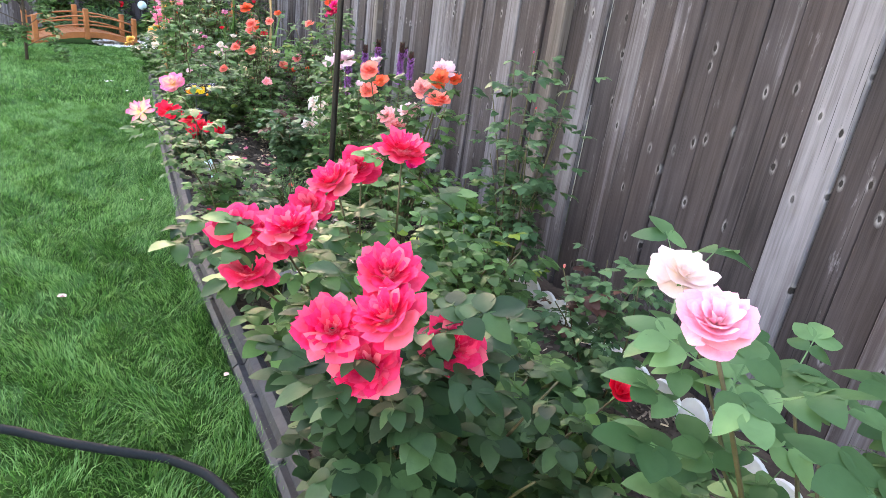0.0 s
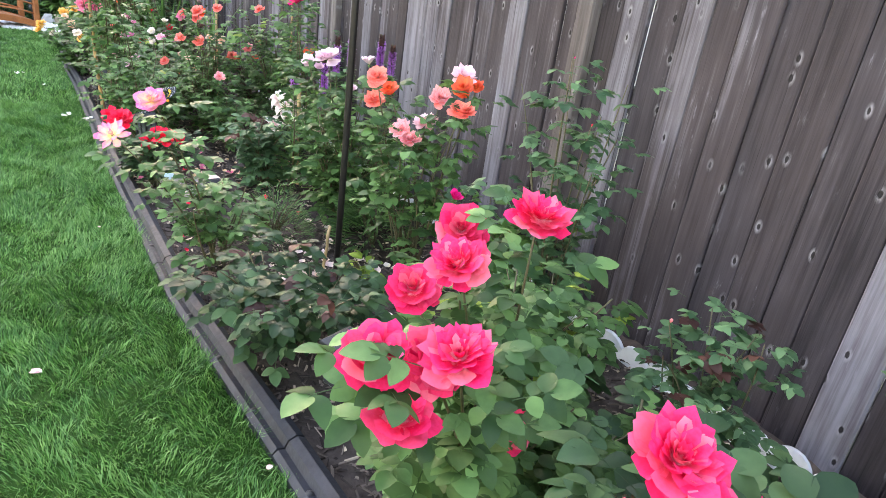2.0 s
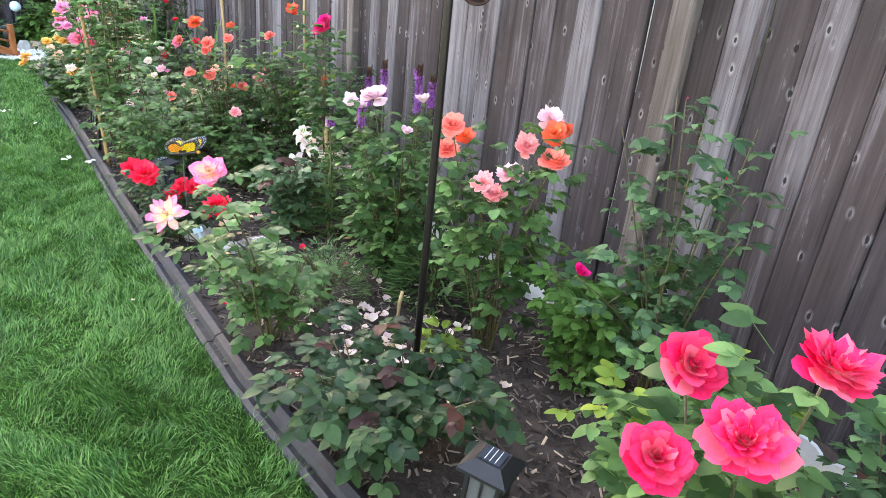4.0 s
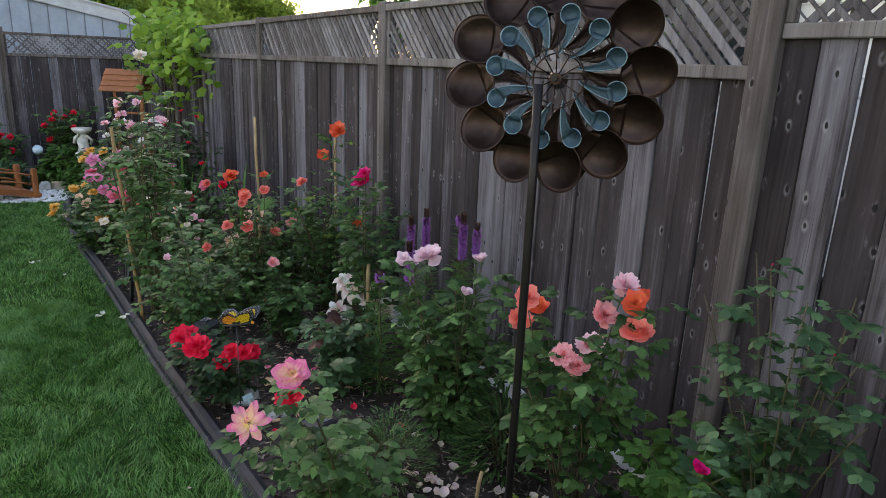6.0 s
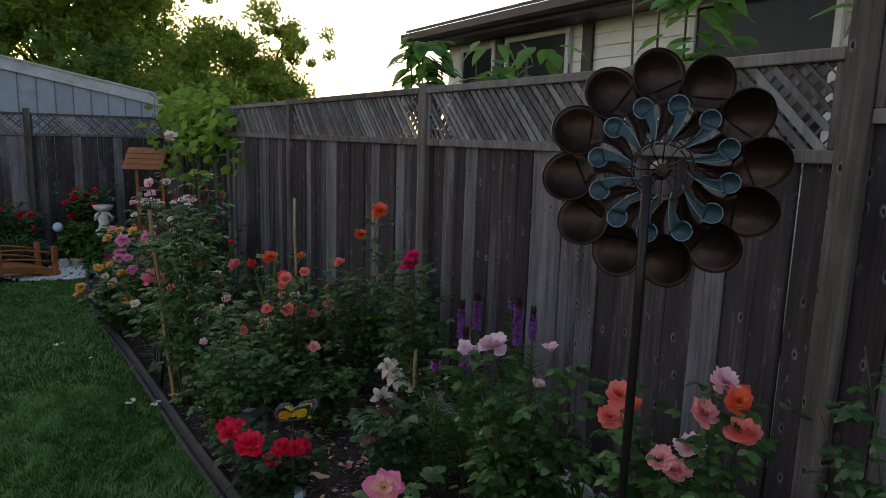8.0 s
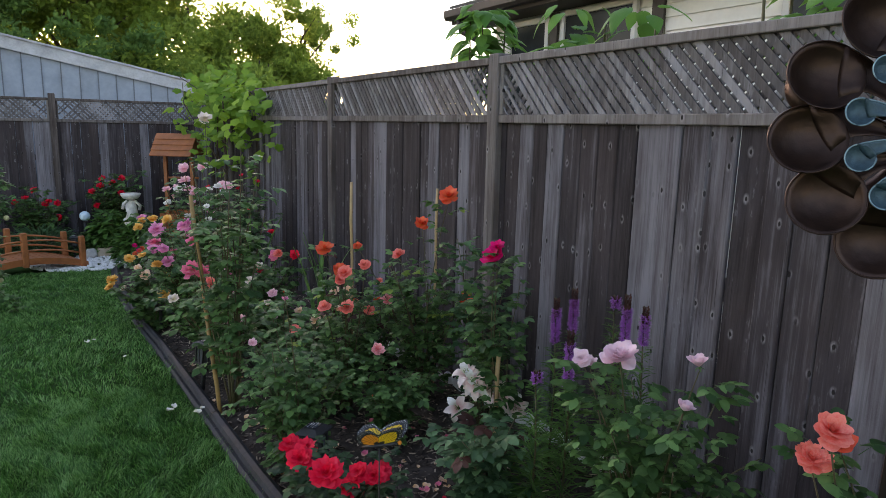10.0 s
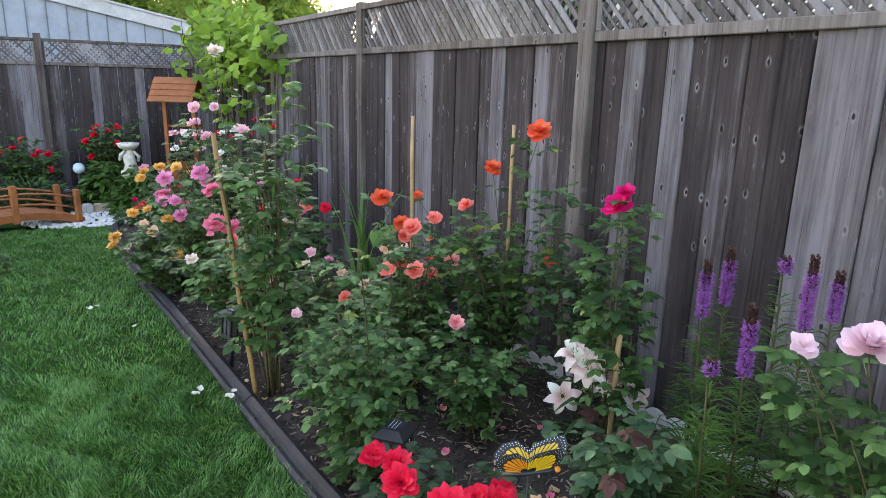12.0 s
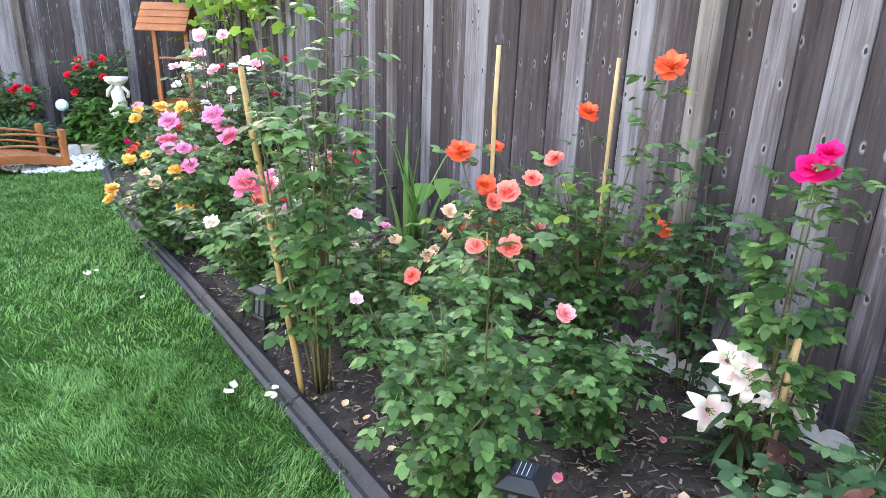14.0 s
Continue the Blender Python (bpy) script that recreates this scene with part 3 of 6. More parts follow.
def edging():
    root = empty("lawn_edging", (0, 0, 0), "black rubber lawn edging strip with pegs, worn grey", "edging", kind="structure")
    prof = ((0.0, -0.05), (0.002, 0.012), (0.016, 0.024), (0.034, 0.019), (0.044, 0.040), (0.066, 0.048), (0.086, 0.038), (0.098, 0.012), (0.1, -0.05))
    y = -4.0
    seam = 1.56 - 1.22 * 5
    joints = [seam + 1.22 * k for k in range(14)]
    for y0, y1 in zip(joints, joints[1:]):
        verts, faces = [], []
        ys = np.linspace(y0 + 0.003, min(y1 - 0.003, 11.0), 14)
        for yy in ys:
            dx = (edge_x(yy + 0.05) - edge_x(yy - 0.05)) / 0.1
            for px, pz in prof:
                verts.append((edge_x(yy) + px, yy - px * dx, ground(yy) + pz))
        n = len(prof)
        for j in range(len(ys) - 1):
            for k in range(n - 1):
                a = j * n + k
                faces.append((a, a + n, a + n + 1, a + 1))
        faces.append(tuple(range(n)))
        faces.append(tuple(range((len(ys) - 1) * n + n - 1, (len(ys) - 1) * n - 1, -1)))
        child("edging_length", mesh_of("edging_length", verts, faces, RUBBER, smooth=False), root)
        for k in range(4):
            yy = y0 + 0.18 + 0.29 * k
            if yy < 10.8:
                bm = bmesh.new()
                bmesh.ops.create_uvsphere(bm, u_segments=8, v_segments=5, radius=0.011)
                part("peg", bm, BLACK, root, m=Matrix.Translation((edge_x(yy) + 0.024, yy, ground(yy) + 0.021)) @ Matrix.Diagonal((1, 1, 0.55, 1)))


edging()


def mulch():
    rng = random.Random(8)
    items = []
    for k in range(15000):
        y = rng.uniform(0.5, 8.0) if k < 14400 else rng.uniform(8, 11)
        x = rng.uniform(edge_x(y) + 0.1, 1.5)
        L, w, t = rng.uniform(0.010, 0.042), rng.uniform(0.0025, 0.008), rng.uniform(0.0015, 0.004)
        m = pose(x, y, ground(y) + rng.uniform(0.002, 0.016), rng.uniform(-25, 25), rng.uniform(-25, 25), rng.uniform(0, 360))
        c = [m @ Vector((sx * L / 2 * (0.8 if sy > 0 else 1), sy * w / 2, sz * t)) for sx in (-1, 1) for sy in (-1, 1) for sz in (0, 1)]
        items.append(([tuple(v) for v in c], [(0, 1, 3, 2), (4, 6, 7, 5), (0, 4, 5, 1), (2, 3, 7, 6), (1, 5, 7, 3)]))
    tagged(new("mulch", mesh_of("mulch", *merge(items), CHIP_MIX)), "dark brown shredded bark mulch over the bed", "mulch", kind="stuff")


n = Nodes("bark_chips")
CHIP_MIX = n.done(n.ramp(n.island(), (0.0, (0.020, 0.015, 0.013)), (0.45, (0.080, 0.061, 0.052)), (0.8, (0.19, 0.148, 0.122)), (0.95, (0.38, 0.30, 0.23)), (1.0, (0.62, 0.48, 0.35))), 0.9, 0, 0.2)
mulch()


# ---- fallen petals ----
def petal_mesh(color, seed):
    rng = random.Random(seed)
    verts, faces, uvs = [], [], []
    for j in range(4):
        for i in range(4):
            u, v = -1 + 2 * i / 3, j / 3
            w = 0.014 * math.sin(math.pi * (0.2 + 0.65 * v))
            verts.append((u * w, 0.03 * v * (1 - 0.15 * u * u), 0.006 * u * u + 0.006 * v * v * rng.uniform(0.5, 1.5)))
            uvs.append((u, v))
    for j in range(3):
        for i in range(3):
            a = j * 4 + i
            faces.append((a, a + 1, a + 5, a + 4))
    return mesh_of("petal", verts, faces, PETALS[color], uvs, smooth=True)


def fallen(color, spots, label, lift=0.014, group="fallen petals"):
    rng = random.Random(color + str(len(spots)))
    meshes = [petal_mesh(color, k) for k in range(3)]
    for x, y, s in spots:
        ob = tagged(new("petal", rng.choice(meshes)), label, "petal", group)
        ob.matrix_basis = pose(x, y, ground(y) + lift, rng.uniform(-15, 15), rng.uniform(-15, 15), rng.uniform(0, 360)) @ Matrix.Scale(s, 4)


def scatter(cx, cy, rx, ry, n, seed, s0=0.6, s1=1.2):
    rng = random.Random(seed)
    return [(cx + rng.gauss(0, rx), cy + rng.gauss(0, ry), rng.uniform(s0, s1)) for _ in range(n)]


fallen("pale", scatter(0.66, 2.52, 0.14, 0.2, 80, 1, 0.8, 1.5), "pale pink fallen rose petal on dark mulch")
fallen("cream", scatter(0.7, 2.7, 0.2, 0.2, 22, 2), "cream fallen rose petal on dark mulch")
fallen("rosepink", scatter(0.58, 4.3, 0.22, 0.35, 26, 3, 0.8, 1.3), "pink fallen rose petal on dark mulch")
fallen("peach", scatter(0.62, 3.9, 0.22, 0.25, 50, 4, 0.6, 1.5), "peach fallen rose petal on dark mulch")
fallen("crimson", scatter(0.5, 3.4, 0.2, 0.3, 10, 5), "red fallen rose petal on dark mulch")
fallen("peach", scatter(0.25, 5.3, 0.08, 0.5, 14, 6), "dry peach petal beside the edging")
fallen("pink", [(-0.292, 2.107, 1.1), (0.19, 1.5, 0.5), (-0.05, 3.2, 0.5)], "pink fallen rose petal on the lawn", 0.03)
fallen("white", [(-0.11, 5.4, 1.3), (-0.10, 5.43, 1.2), (-0.02, 5.32, 1.4), (0.0, 5.28, 1.0), (-0.44, 7.13, 1.6), (-0.4, 7.2, 1.2), (-0.25, 6.6, 0.8), (0.02, 5.36, 0.9)], "white fallen petal on the lawn", 0.03)


# ---- hose ----
def hose():
    pts = [(-3.2, 2.3), (-1.6, 1.75), (-0.8, 1.52), (-0.33, 1.38), (-0.2, 1.29), (-0.08, 1.225), (0.04, 1.165), (0.12, 1.09), (0.17, 1.0), (0.2, 0.85), (0.22, 0.4), (0.1, -0.8), (-0.6, -2.0)]
    xs = np.interp(np.linspace(0, len(pts) - 1, 70), range(len(pts)), [p[0] for p in pts])
    ys = np.interp(np.linspace(0, len(pts) - 1, 70), range(len(pts)), [p[1] for p in pts])
    for _ in range(3):
        xs[1:-1], ys[1:-1] = (xs[:-2] + xs[1:-1] * 2 + xs[2:]) / 4, (ys[:-2] + ys[1:-1] * 2 + ys[2:]) / 4
    line = [(x, y, ground(y) + 0.028) for x, y in zip(xs, ys)]
    tagged(new("garden_hose", tube("garden_hose", line, [0.011] * len(line), HOSE, 8)), "dark rubber garden hose lying across the lawn", "hose")


hose()


# ---- scalloped border along the fence ----
def scallops():
    root = empty("scalloped_border", (1.44, 0, 0), "low white scalloped plastic border along the fence foot", "garden border")
    items = []
    w, steps = 0.115, 8
    prof = [(-w / 2, -0.06)] + [(-w / 2 * math.cos(math.pi * k / steps), 0.035 + 0.05 * math.sin(math.pi * k / steps)) for k in range(steps + 1)] + [(w / 2, -0.06)]
    front = [(-0.006, y, z) for y, z in prof]
    back = [(0.006, y, z) for y, z in prof]
    n = len(prof)
    faces = [tuple(range(n - 1, -1, -1)), tuple(range(n, 2 * n))] + [(k, (k + 1) % n, n + (k + 1) % n, n + k) for k in range(n)]
    me = mesh_of("scallop", front + back, faces, WHITE_PLASTIC)
    rng = random.Random(5)
    y = -0.6
    while y < 6.2:
        x = -0.015 + 0.02 * math.sin(y * 1.7)
        child("scallop", me, root, pose(x, y, ground(y) + rng.uniform(-0.012, 0.012), rng.uniform(-5, 5), rng.uniform(-12, 4), rng.uniform(-4, 4)))
        y += 0.113


scallops()


# ---- solar path lantern ----
def lantern():
    root = empty("solar_lantern", (0, 0, 0), "black square solar path lantern on a stake", "lantern", "solar lanterns")
    part("stake", boxed((-0.011, -0.011, -0.06), (0.011, 0.011, 0.18), 0.002), BLACK, root)
    part("base", boxed((-0.04, -0.04, 0.175), (0.04, 0.04, 0.19), 0.003), BLACK, root)
    for sx in (-1, 1):
        for sy in (-1, 1):
            part("corner_bar", boxed((sx * 0.036 - 0.004, sy * 0.036 - 0.004, 0.19), (sx * 0.036 + 0.004, sy * 0.036 + 0.004, 0.285)), BLACK, root)
    for a in range(4):
        m = Matrix.Rotation(a * math.pi / 2, 4, "Z")
        part("middle_bar", boxed((-0.0025, -0.0395, 0.19), (0.0025, -0.0345, 0.285)), BLACK, root, m=m)
    part("glass", boxed((-0.031, -0.031, 0.19), (0.031, 0.031, 0.284), 0.002), GLASS, root, "frosted clear pane box")
    bm = bmesh.new()
    ring = [[bm.verts.new((sx * r, sy * r, z)) for sx, sy in ((-1, -1), (1, -1), (1, 1), (-1, 1))] for r, z in ((0.05, 0.285), (0.056, 0.29), (0.056, 0.298), (0.03, 0.318))]
    for a, b in zip(ring, ring[1:]):
        for k in range(4):
            bm.faces.new((a[k], a[(k + 1) % 4], b[(k + 1) % 4], b[k]))
    bm.faces.new(ring[0][::-1]), bm.faces.new(ring[-1])
    roof = part("roof", bm, BLACK, root)
    part("solar_panel", boxed((-0.024, -0.024, 0.3185), (0.024, 0.024, 0.3215)), SOLAR, roof, "dark blue solar cell")
    for k in range(3):
        part("cell_line", boxed((-0.022, -0.012 + k * 0.012 - 0.0007, 0.3215), (0.022, -0.012 + k * 0.012 + 0.0007, 0.3222)), FRAME_WHITE, roof)
    return root


first = lantern()
first.matrix_basis = pose(0.40, 1.592, ground(1.592) - 0.015, 2, 4, 28)
for x, y, turn, lean in ((0.335, 2.95, 15, 3), (0.275, 4.18, 35, -3), (0.104, 5.72, 20, 4), (0.1, 7.35, 10, 0), (-0.36, 12.1, 0, 0), (0.25, 11.55, 0, 0)):
    copy_thing(first, pose(x, y, ground(y) - 0.005, lean, lean, turn))


# ---- stakes ----
def stake(label, foot, top, radius, material):
    n = 7
    pts = [tuple(Vector(foot).lerp(Vector(top), k / (n - 1)) + Vector((0.004 * math.sin(k * 2.1), 0.004 * math.cos(k * 1.7), 0))) for k in range(n)]
    return tagged(new("stake", tube("stake", pts, [radius * (1.0 + 0.12 * (k % 2)) for k in range(n)], material, 7)), label, "stake", "plant stakes")


stake("thin pale bamboo stake behind the orange rose", (1.32, 5.04, ground(5.04) - 0.05), (1.321, 5.043, 1.045), 0.008, BAMBOO)
stake("thin pale bamboo stake among salmon roses", (0.84, 5.15, ground(5.15) - 0.05), (0.827, 5.14, 1.085), 0.008, BAMBOO)
stake("short bamboo stake behind the lilies", (1.07, 4.05, ground(4.05) - 0.05), (1.073, 4.048, 0.40), 0.010, BAMBOO)
stake("thin bamboo stake by the wind spinner", (0.68, 2.5, ground(2.5) - 0.03), (0.69, 2.47, 0.20), 0.006, BAMBOO)
stake("tall yellow-brown stake leaning at the lawn edge", (0.11, 5.25, ground(5.25) - 0.05), (0.08, 5.68, 0.98), 0.011, BROWN_STAKE)
stake("short bamboo stake in the red roses", (0.62, 0.86, ground(0.9) - 0.05), (0.60, 0.84, 0.42), 0.008, BAMBOO)


# ---- the wind spinner ----
def paddle(L, R, dish, material, name, rim, rim_r):
    """A dished comma: a curved tail that runs into a round cup, with a rolled rim. Local: y outward, z towards the viewer."""
    mid, S, T = L - R, 28, 7
    verts, faces = [(0.0, mid, -dish)], []
    for j in range(1, T + 1):
        rho = j / T
        for k in range(S):
            a = 2 * math.pi * k / S
            verts.append((R * rho * math.cos(a), mid + R * rho * math.sin(a), -dish * (1 - rho ** 2.4)))
    faces += [(0, 1 + k, 1 + (k + 1) % S) for k in range(S)]
    for j in range(T - 1):
        for k in range(S):
            a, b = 1 + j * S, 1 + (j + 1) * S
            faces.append((a + k, b + k, b + (k + 1) % S, a + (k + 1) % S))

    def curve(p, c, q, t):
        return tuple((1 - t) ** 2 * p[i] + 2 * t * (1 - t) * c[i] + t * t * q[i] for i in (0, 1))

    N = 14
    outer = [curve((0.06 * R, 0), (1.02 * R, mid * 0.42), (R, mid), k / N) for k in range(N + 1)]
    inner = [curve((-0.06 * R, 0), (0.34 * R, mid * 0.55), (-0.25 * R, mid - 0.62 * R), k / N) for k in range(N + 1)]
    n0, W = len(verts), 5
    for (ox, oy), (ix, iy) in zip(outer, inner):
        for i in range(W):
            u = i / (W - 1)
            x, y = ix + (ox - ix) * u, iy + (oy - iy) * u
            rho = math.hypot(x, y - mid) / R
            z = -dish * (1 - rho ** 2.4) if rho < 1 else -0.25 * dish * math.sin(math.pi * u)
            verts.append((x, y, z + 0.0006))
    for j in range(N):
        for i in range(W - 1):
            a = n0 + j * W + i
            faces.append((a, a + 1, a + W + 1, a + W))
    line = [(x, y, 0.0) for x, y in outer[:-1]]
    line += [(R * math.cos(a), mid + R * math.sin(a), 0.0) for a in (radians(d) for d in range(0, 253, 12))]
    return mesh_of(name, verts, faces, material, smooth=True), tube("rim", line, [rim_r] * len(line), rim, 4)


def solid(ob, t):
    mod = ob.modifiers.new("thickness", "SOLIDIFY")
    mod.thickness = t
    return ob


def wind_spinner():
    px, py = 0.652, 2.288
    root = empty("wind_spinner", (px, py, ground(py)), "tall bronze metal wind spinner with cupped petals and blue inner leaves", "wind spinner")
    gz = ground(py)
    top = 1.40 - gz
    line = [(0, 0, -0.1), (0.006, 0.004, top * 0.4), (0.004, 0.0, top * 0.8), (0.0, 0.0, top)]
    child("pole", tube("pole", line, [0.0115] * 4, POLE, 10), root)
    face = Vector((-0.74, -0.67, 0.03)).normalized()
    hub = Vector((0.085, 0.03, top + 0.012))
    up = Vector((0, 0, 1))
    right = up.cross(face).normalized()
    m0 = Matrix.Translation(hub) @ Matrix((right, face.cross(right), face)).transposed().to_4x4() @ Matrix.Scale(0.92, 4)
    bm = bmesh.new()
    bmesh.ops.create_cone(bm, cap_ends=True, segments=16, radius1=0.028, radius2=0.016, depth=0.07)
    part("hub", bm, COPPER, root, m=m0)
    part("axle", bmesh_cyl(0.008, 0.16), POLE, root, m=m0)
    outer, outer_rim = paddle(0.235, 0.071, 0.036, COPPER, "outer_petal", COPPER, 0.0022)
    inner, inner_rim = paddle(0.128, 0.026, 0.013, PATINA, "inner_leaf", PATINA_RIM, 0.0016)
    back, back_rim = paddle(0.205, 0.058, 0.03, COPPER, "back_petal", COPPER, 0.002)
    for k in range(12):
        a = 2 * math.pi * k / 12
        turn = Matrix.Rotation(a, 4, "Z")
        child("spoke", SPINNER_SPOKE, root, m0 @ turn)
        petal = solid(child("outer_petal", outer, root, m0 @ turn @ Matrix.Translation((-0.02, 0.075, 0.03)) @ Matrix.Rotation(radians(22), 4, "Y") @ Matrix.Rotation(radians(-4), 4, "X"), "dark copper cupped petal"), 0.0015)
        child("rim", outer_rim, petal)
        leaf_ob = solid(child("inner_leaf", inner, root, m0 @ Matrix.Rotation(a + 0.3, 4, "Z") @ Matrix.Translation((-0.01, 0.062, 0.055)) @ Matrix.Rotation(radians(12), 4, "Y"), "blue patina scroll leaf"), 0.0015)
        child("rim", inner_rim, leaf_ob)
        if k % 2 == 0:
            rear = solid(child("back_petal", back, root, m0 @ Matrix.Rotation(a + 0.2, 4, "Z") @ Matrix.Translation((0, 0.085, -0.045)) @ Matrix.Rotation(radians(200), 4, "Y")), 0.0015)
            child("rim", back_rim, rear)
    for r, z in ((0.078, 0.06), (0.07, -0.03)):
        n = 28
        ring = [(r * math.cos(2 * math.pi * k / n), r * math.sin(2 * math.pi * k / n), z) for k in range(n + 1)]
        child("ring", tube("ring", ring, [0.0022] * (n + 1), COPPER, 5), root, m0)
    return root


def bmesh_cyl(r, depth, seg=10):
    bm = bmesh.new()
    bmesh.ops.create_cone(bm, cap_ends=True, segments=seg, radius1=r, radius2=r, depth=depth)
    return bm


SPINNER_SPOKE = tube("spoke", [(0, 0.015, 0.03), (0, 0.06, 0.055), (0, 0.12, 0.05)], [0.002, 0.002, 0.0018], COPPER, 5)
wind_spinner()

# ---- roses, from the near end to the far end ----
rose_bush("pink rose bush with large pale green leaves", (0.88, 0.2), [(0.741, 0.502, 0.805, 0.085, "loose", "pale"), (0.569, 0.279, 0.868, 0.072, "full", "blush")],
          shoots=9, spread=0.34, height=0.80, leaf="sage", leaves=90, joined=0, size=1.25, seed=11, bare=0.3)
rose_bush("cerise floribunda rose bush in full bloom", (0.46, 0.72), [(0.253, 0.581, 0.716, 0.092, "rosette", "cerise"), (0.336, 0.62, 0.772, 0.092, "rosette", "cerise"), (0.317, 0.55, 0.745, 0.096, "rosette", "cerise"),
          (0.30, 0.56, 0.665, 0.10, "rosette", "cerise"), (0.44, 0.60, 0.655, 0.092, "rosette", "cerise"), (0.834, 0.661, 0.469, 0.06, "cup", "crimson")],
          shoots=8, spread=0.26, height=0.55, leaf="dark", leaves=130, joined=70, size=1.05, seed=12)
rose_bush("cerise floribunda rose bush beside a lantern", (0.52, 1.1), [(0.25, 0.885, 0.735, 0.092, "rosette", "cerise"), (0.24, 0.93, 0.70, 0.092, "rosette", "cerise"), (0.17, 0.951, 0.708, 0.085, "full", "cerise"), (0.184, 0.894, 0.65, 0.085, "loose", "cerise"),
          (0.372, 1.099, 0.745, 0.095, "rosette", "cerise"), (0.348, 1.191, 0.655, 0.085, "full", "cerise"), (0.51, 1.091, 0.815, 0.095, "rosette", "cerise"), (0.471, 1.255, 0.728, 0.085, "full", "cerise"), (0.438, 0.974, 0.5, 0.07, "full", "cerise")],
          shoots=9, spread=0.3, height=0.6, leaf="green", leaves=140, joined=80, seed=13)
rose_bush("small rose with dark red young leaves by the fence", (1.12, 1.08), [(1.02, 1.165, 0.484, 0.035, "bud", "salmon")], shoots=7, spread=0.16, height=0.52, leaf="blue", tips="red", leaves=60, joined=10, size=0.75, seed=14)
rose_bush("leafy green rose bush without blooms near the fence", (0.84, 1.42), [], shoots=12, spread=0.28, height=0.5, leaf="green", tips="lime", leaves=110, joined=60, size=0.95, seed=41, bare=0.05)
rose_bush("low leafy rose bush by the white border", (0.74, 1.02), [], shoots=9, spread=0.2, height=0.4, leaf="green", leaves=80, joined=20, size=0.95, seed=42, bare=0.05)
rose_bush("leafy green rose bush before the white border", (0.76, 0.74), [], shoots=10, spread=0.2, height=0.42, leaf="green", leaves=70, joined=20, size=0.95, seed=46, bare=0.1)
rose_bush("light green leafy rose by the fence foot", (1.15, 2.05), [], shoots=12, spread=0.26, height=0.46, leaf="light", leaves=110, joined=40, size=0.9, seed=43, bare=0.05)
rose_bush("leggy climbing rose against the fence", (1.25, 1.85), [(0.799, 1.808, 0.555, 0.045, "cup", "magenta"), (1.3, 2.0, 0.93, 0.022, "bud", "magenta"), (1.2, 1.75, 0.78, 0.02, "bud", "crimson")],
          shoots=8, spread=0.3, height=0.95, leaf="blue", leaves=110, joined=30, size=0.85, seed=15, bare=0.12)
rose_bush("low rose bush with reddish tips at the lawn edge", (0.42, 2.02), [], shoots=12, spread=0.28, height=0.36, leaf="dark", tips="red", leaves=120, joined=40, seed=16)
rose_bush("coral and pink rose bush with clustered blooms", (0.98, 2.36), [(1.10, 2.33, 0.80, 0.085, "rosette", "pink"), (1.055, 2.251, 0.775, 0.07, "full", "orange"), (1.046, 2.224, 0.696, 0.085, "full", "coral"), (1.02, 2.33, 0.72, 0.08, "rosette", "salmon"),
          (0.915, 2.327, 0.573, 0.075, "rosette", "salmon"), (0.97, 2.33, 0.63, 0.085, "rosette", "pink"), (0.89, 2.36, 0.60, 0.07, "rosette", "salmon"), (1.14, 2.3, 0.77, 0.05, "full", "orange"),
          (0.841, 2.488, 0.755, 0.075, "full", "coral"), (0.855, 2.53, 0.665, 0.075, "rosette", "coral"), (0.90, 2.50, 0.71, 0.06, "full", "orange")],
          shoots=6, spread=0.2, height=0.5, leaf="green", leaves=120, joined=10, size=0.95, seed=17, bare=0.32)
rose_bush("pink and yellow star-flowered rose at the lawn edge", (0.33, 2.72), [(-0.016, 2.526, 0.545, 0.11, "star", "star"), (0.10, 2.525, 0.655, 0.085, "loose", "star"), (0.164, 2.738, 0.47, 0.08, "rosette", "crimson")],
          shoots=9, spread=0.2, height=0.38, leaf="green", leaves=100, joined=0, size=0.9, seed=18)
rose_bush("low crimson floribunda rose at the lawn edge", (0.25, 3.85), [(0.09, 3.61, 0.30, 0.10, "rosette", "crimson"), (0.065, 3.79, 0.27, 0.085, "rosette", "crimson"), (0.215, 3.716, 0.155, 0.085, "rosette", "crimson"), (0.25, 3.73, 0.20, 0.07, "loose", "crimson"),
          (0.106, 4.04, 0.20, 0.07, "loose", "crimson"), (0.123, 3.921, 0.23, 0.085, "rosette", "crimson"), (0.352, 3.751, 0.165, 0.08, "rosette", "crimson"), (0.30, 3.70, 0.19, 0.08, "rosette", "crimson")],
          shoots=7, spread=0.2, height=0.28, leaf="dark", leaves=70, joined=20, size=0.85, seed=19)
rose_bush("lush rose bush with pale lavender-pink blooms", (0.98, 3.08), [(0.911, 3.182, 0.69, 0.105, "full", "lavender"), (1.02, 2.971, 0.71, 0.065, "cup", "lavender"), (0.932, 2.943, 0.6, 0.055, "cup", "lavender"), (0.86, 3.3, 0.655, 0.06, "loose", "lavender"), (0.93, 3.33, 0.615, 0.05, "cup", "lavender")],
          shoots=14, spread=0.36, height=0.62, leaf="green", leaves=150, joined=110, size=1.0, seed=20, bare=0.1)
rose_bush("small rose with dull purple-green leaves", (0.78, 3.72), [], shoots=12, spread=0.2, height=0.42, leaf="blue", tips="red", leaves=110, joined=30, size=1.0, seed=21, bare=0.08)
rose_bush("rose bush with tall shoots at the lawn edge", (0.24, 4.42), [(0.162, 4.249, 0.735, 0.03, "bud", "orange")], shoots=13, spread=0.27, height=0.6, leaf="green", leaves=150, joined=110, size=0.82, seed=22, bare=0.08)
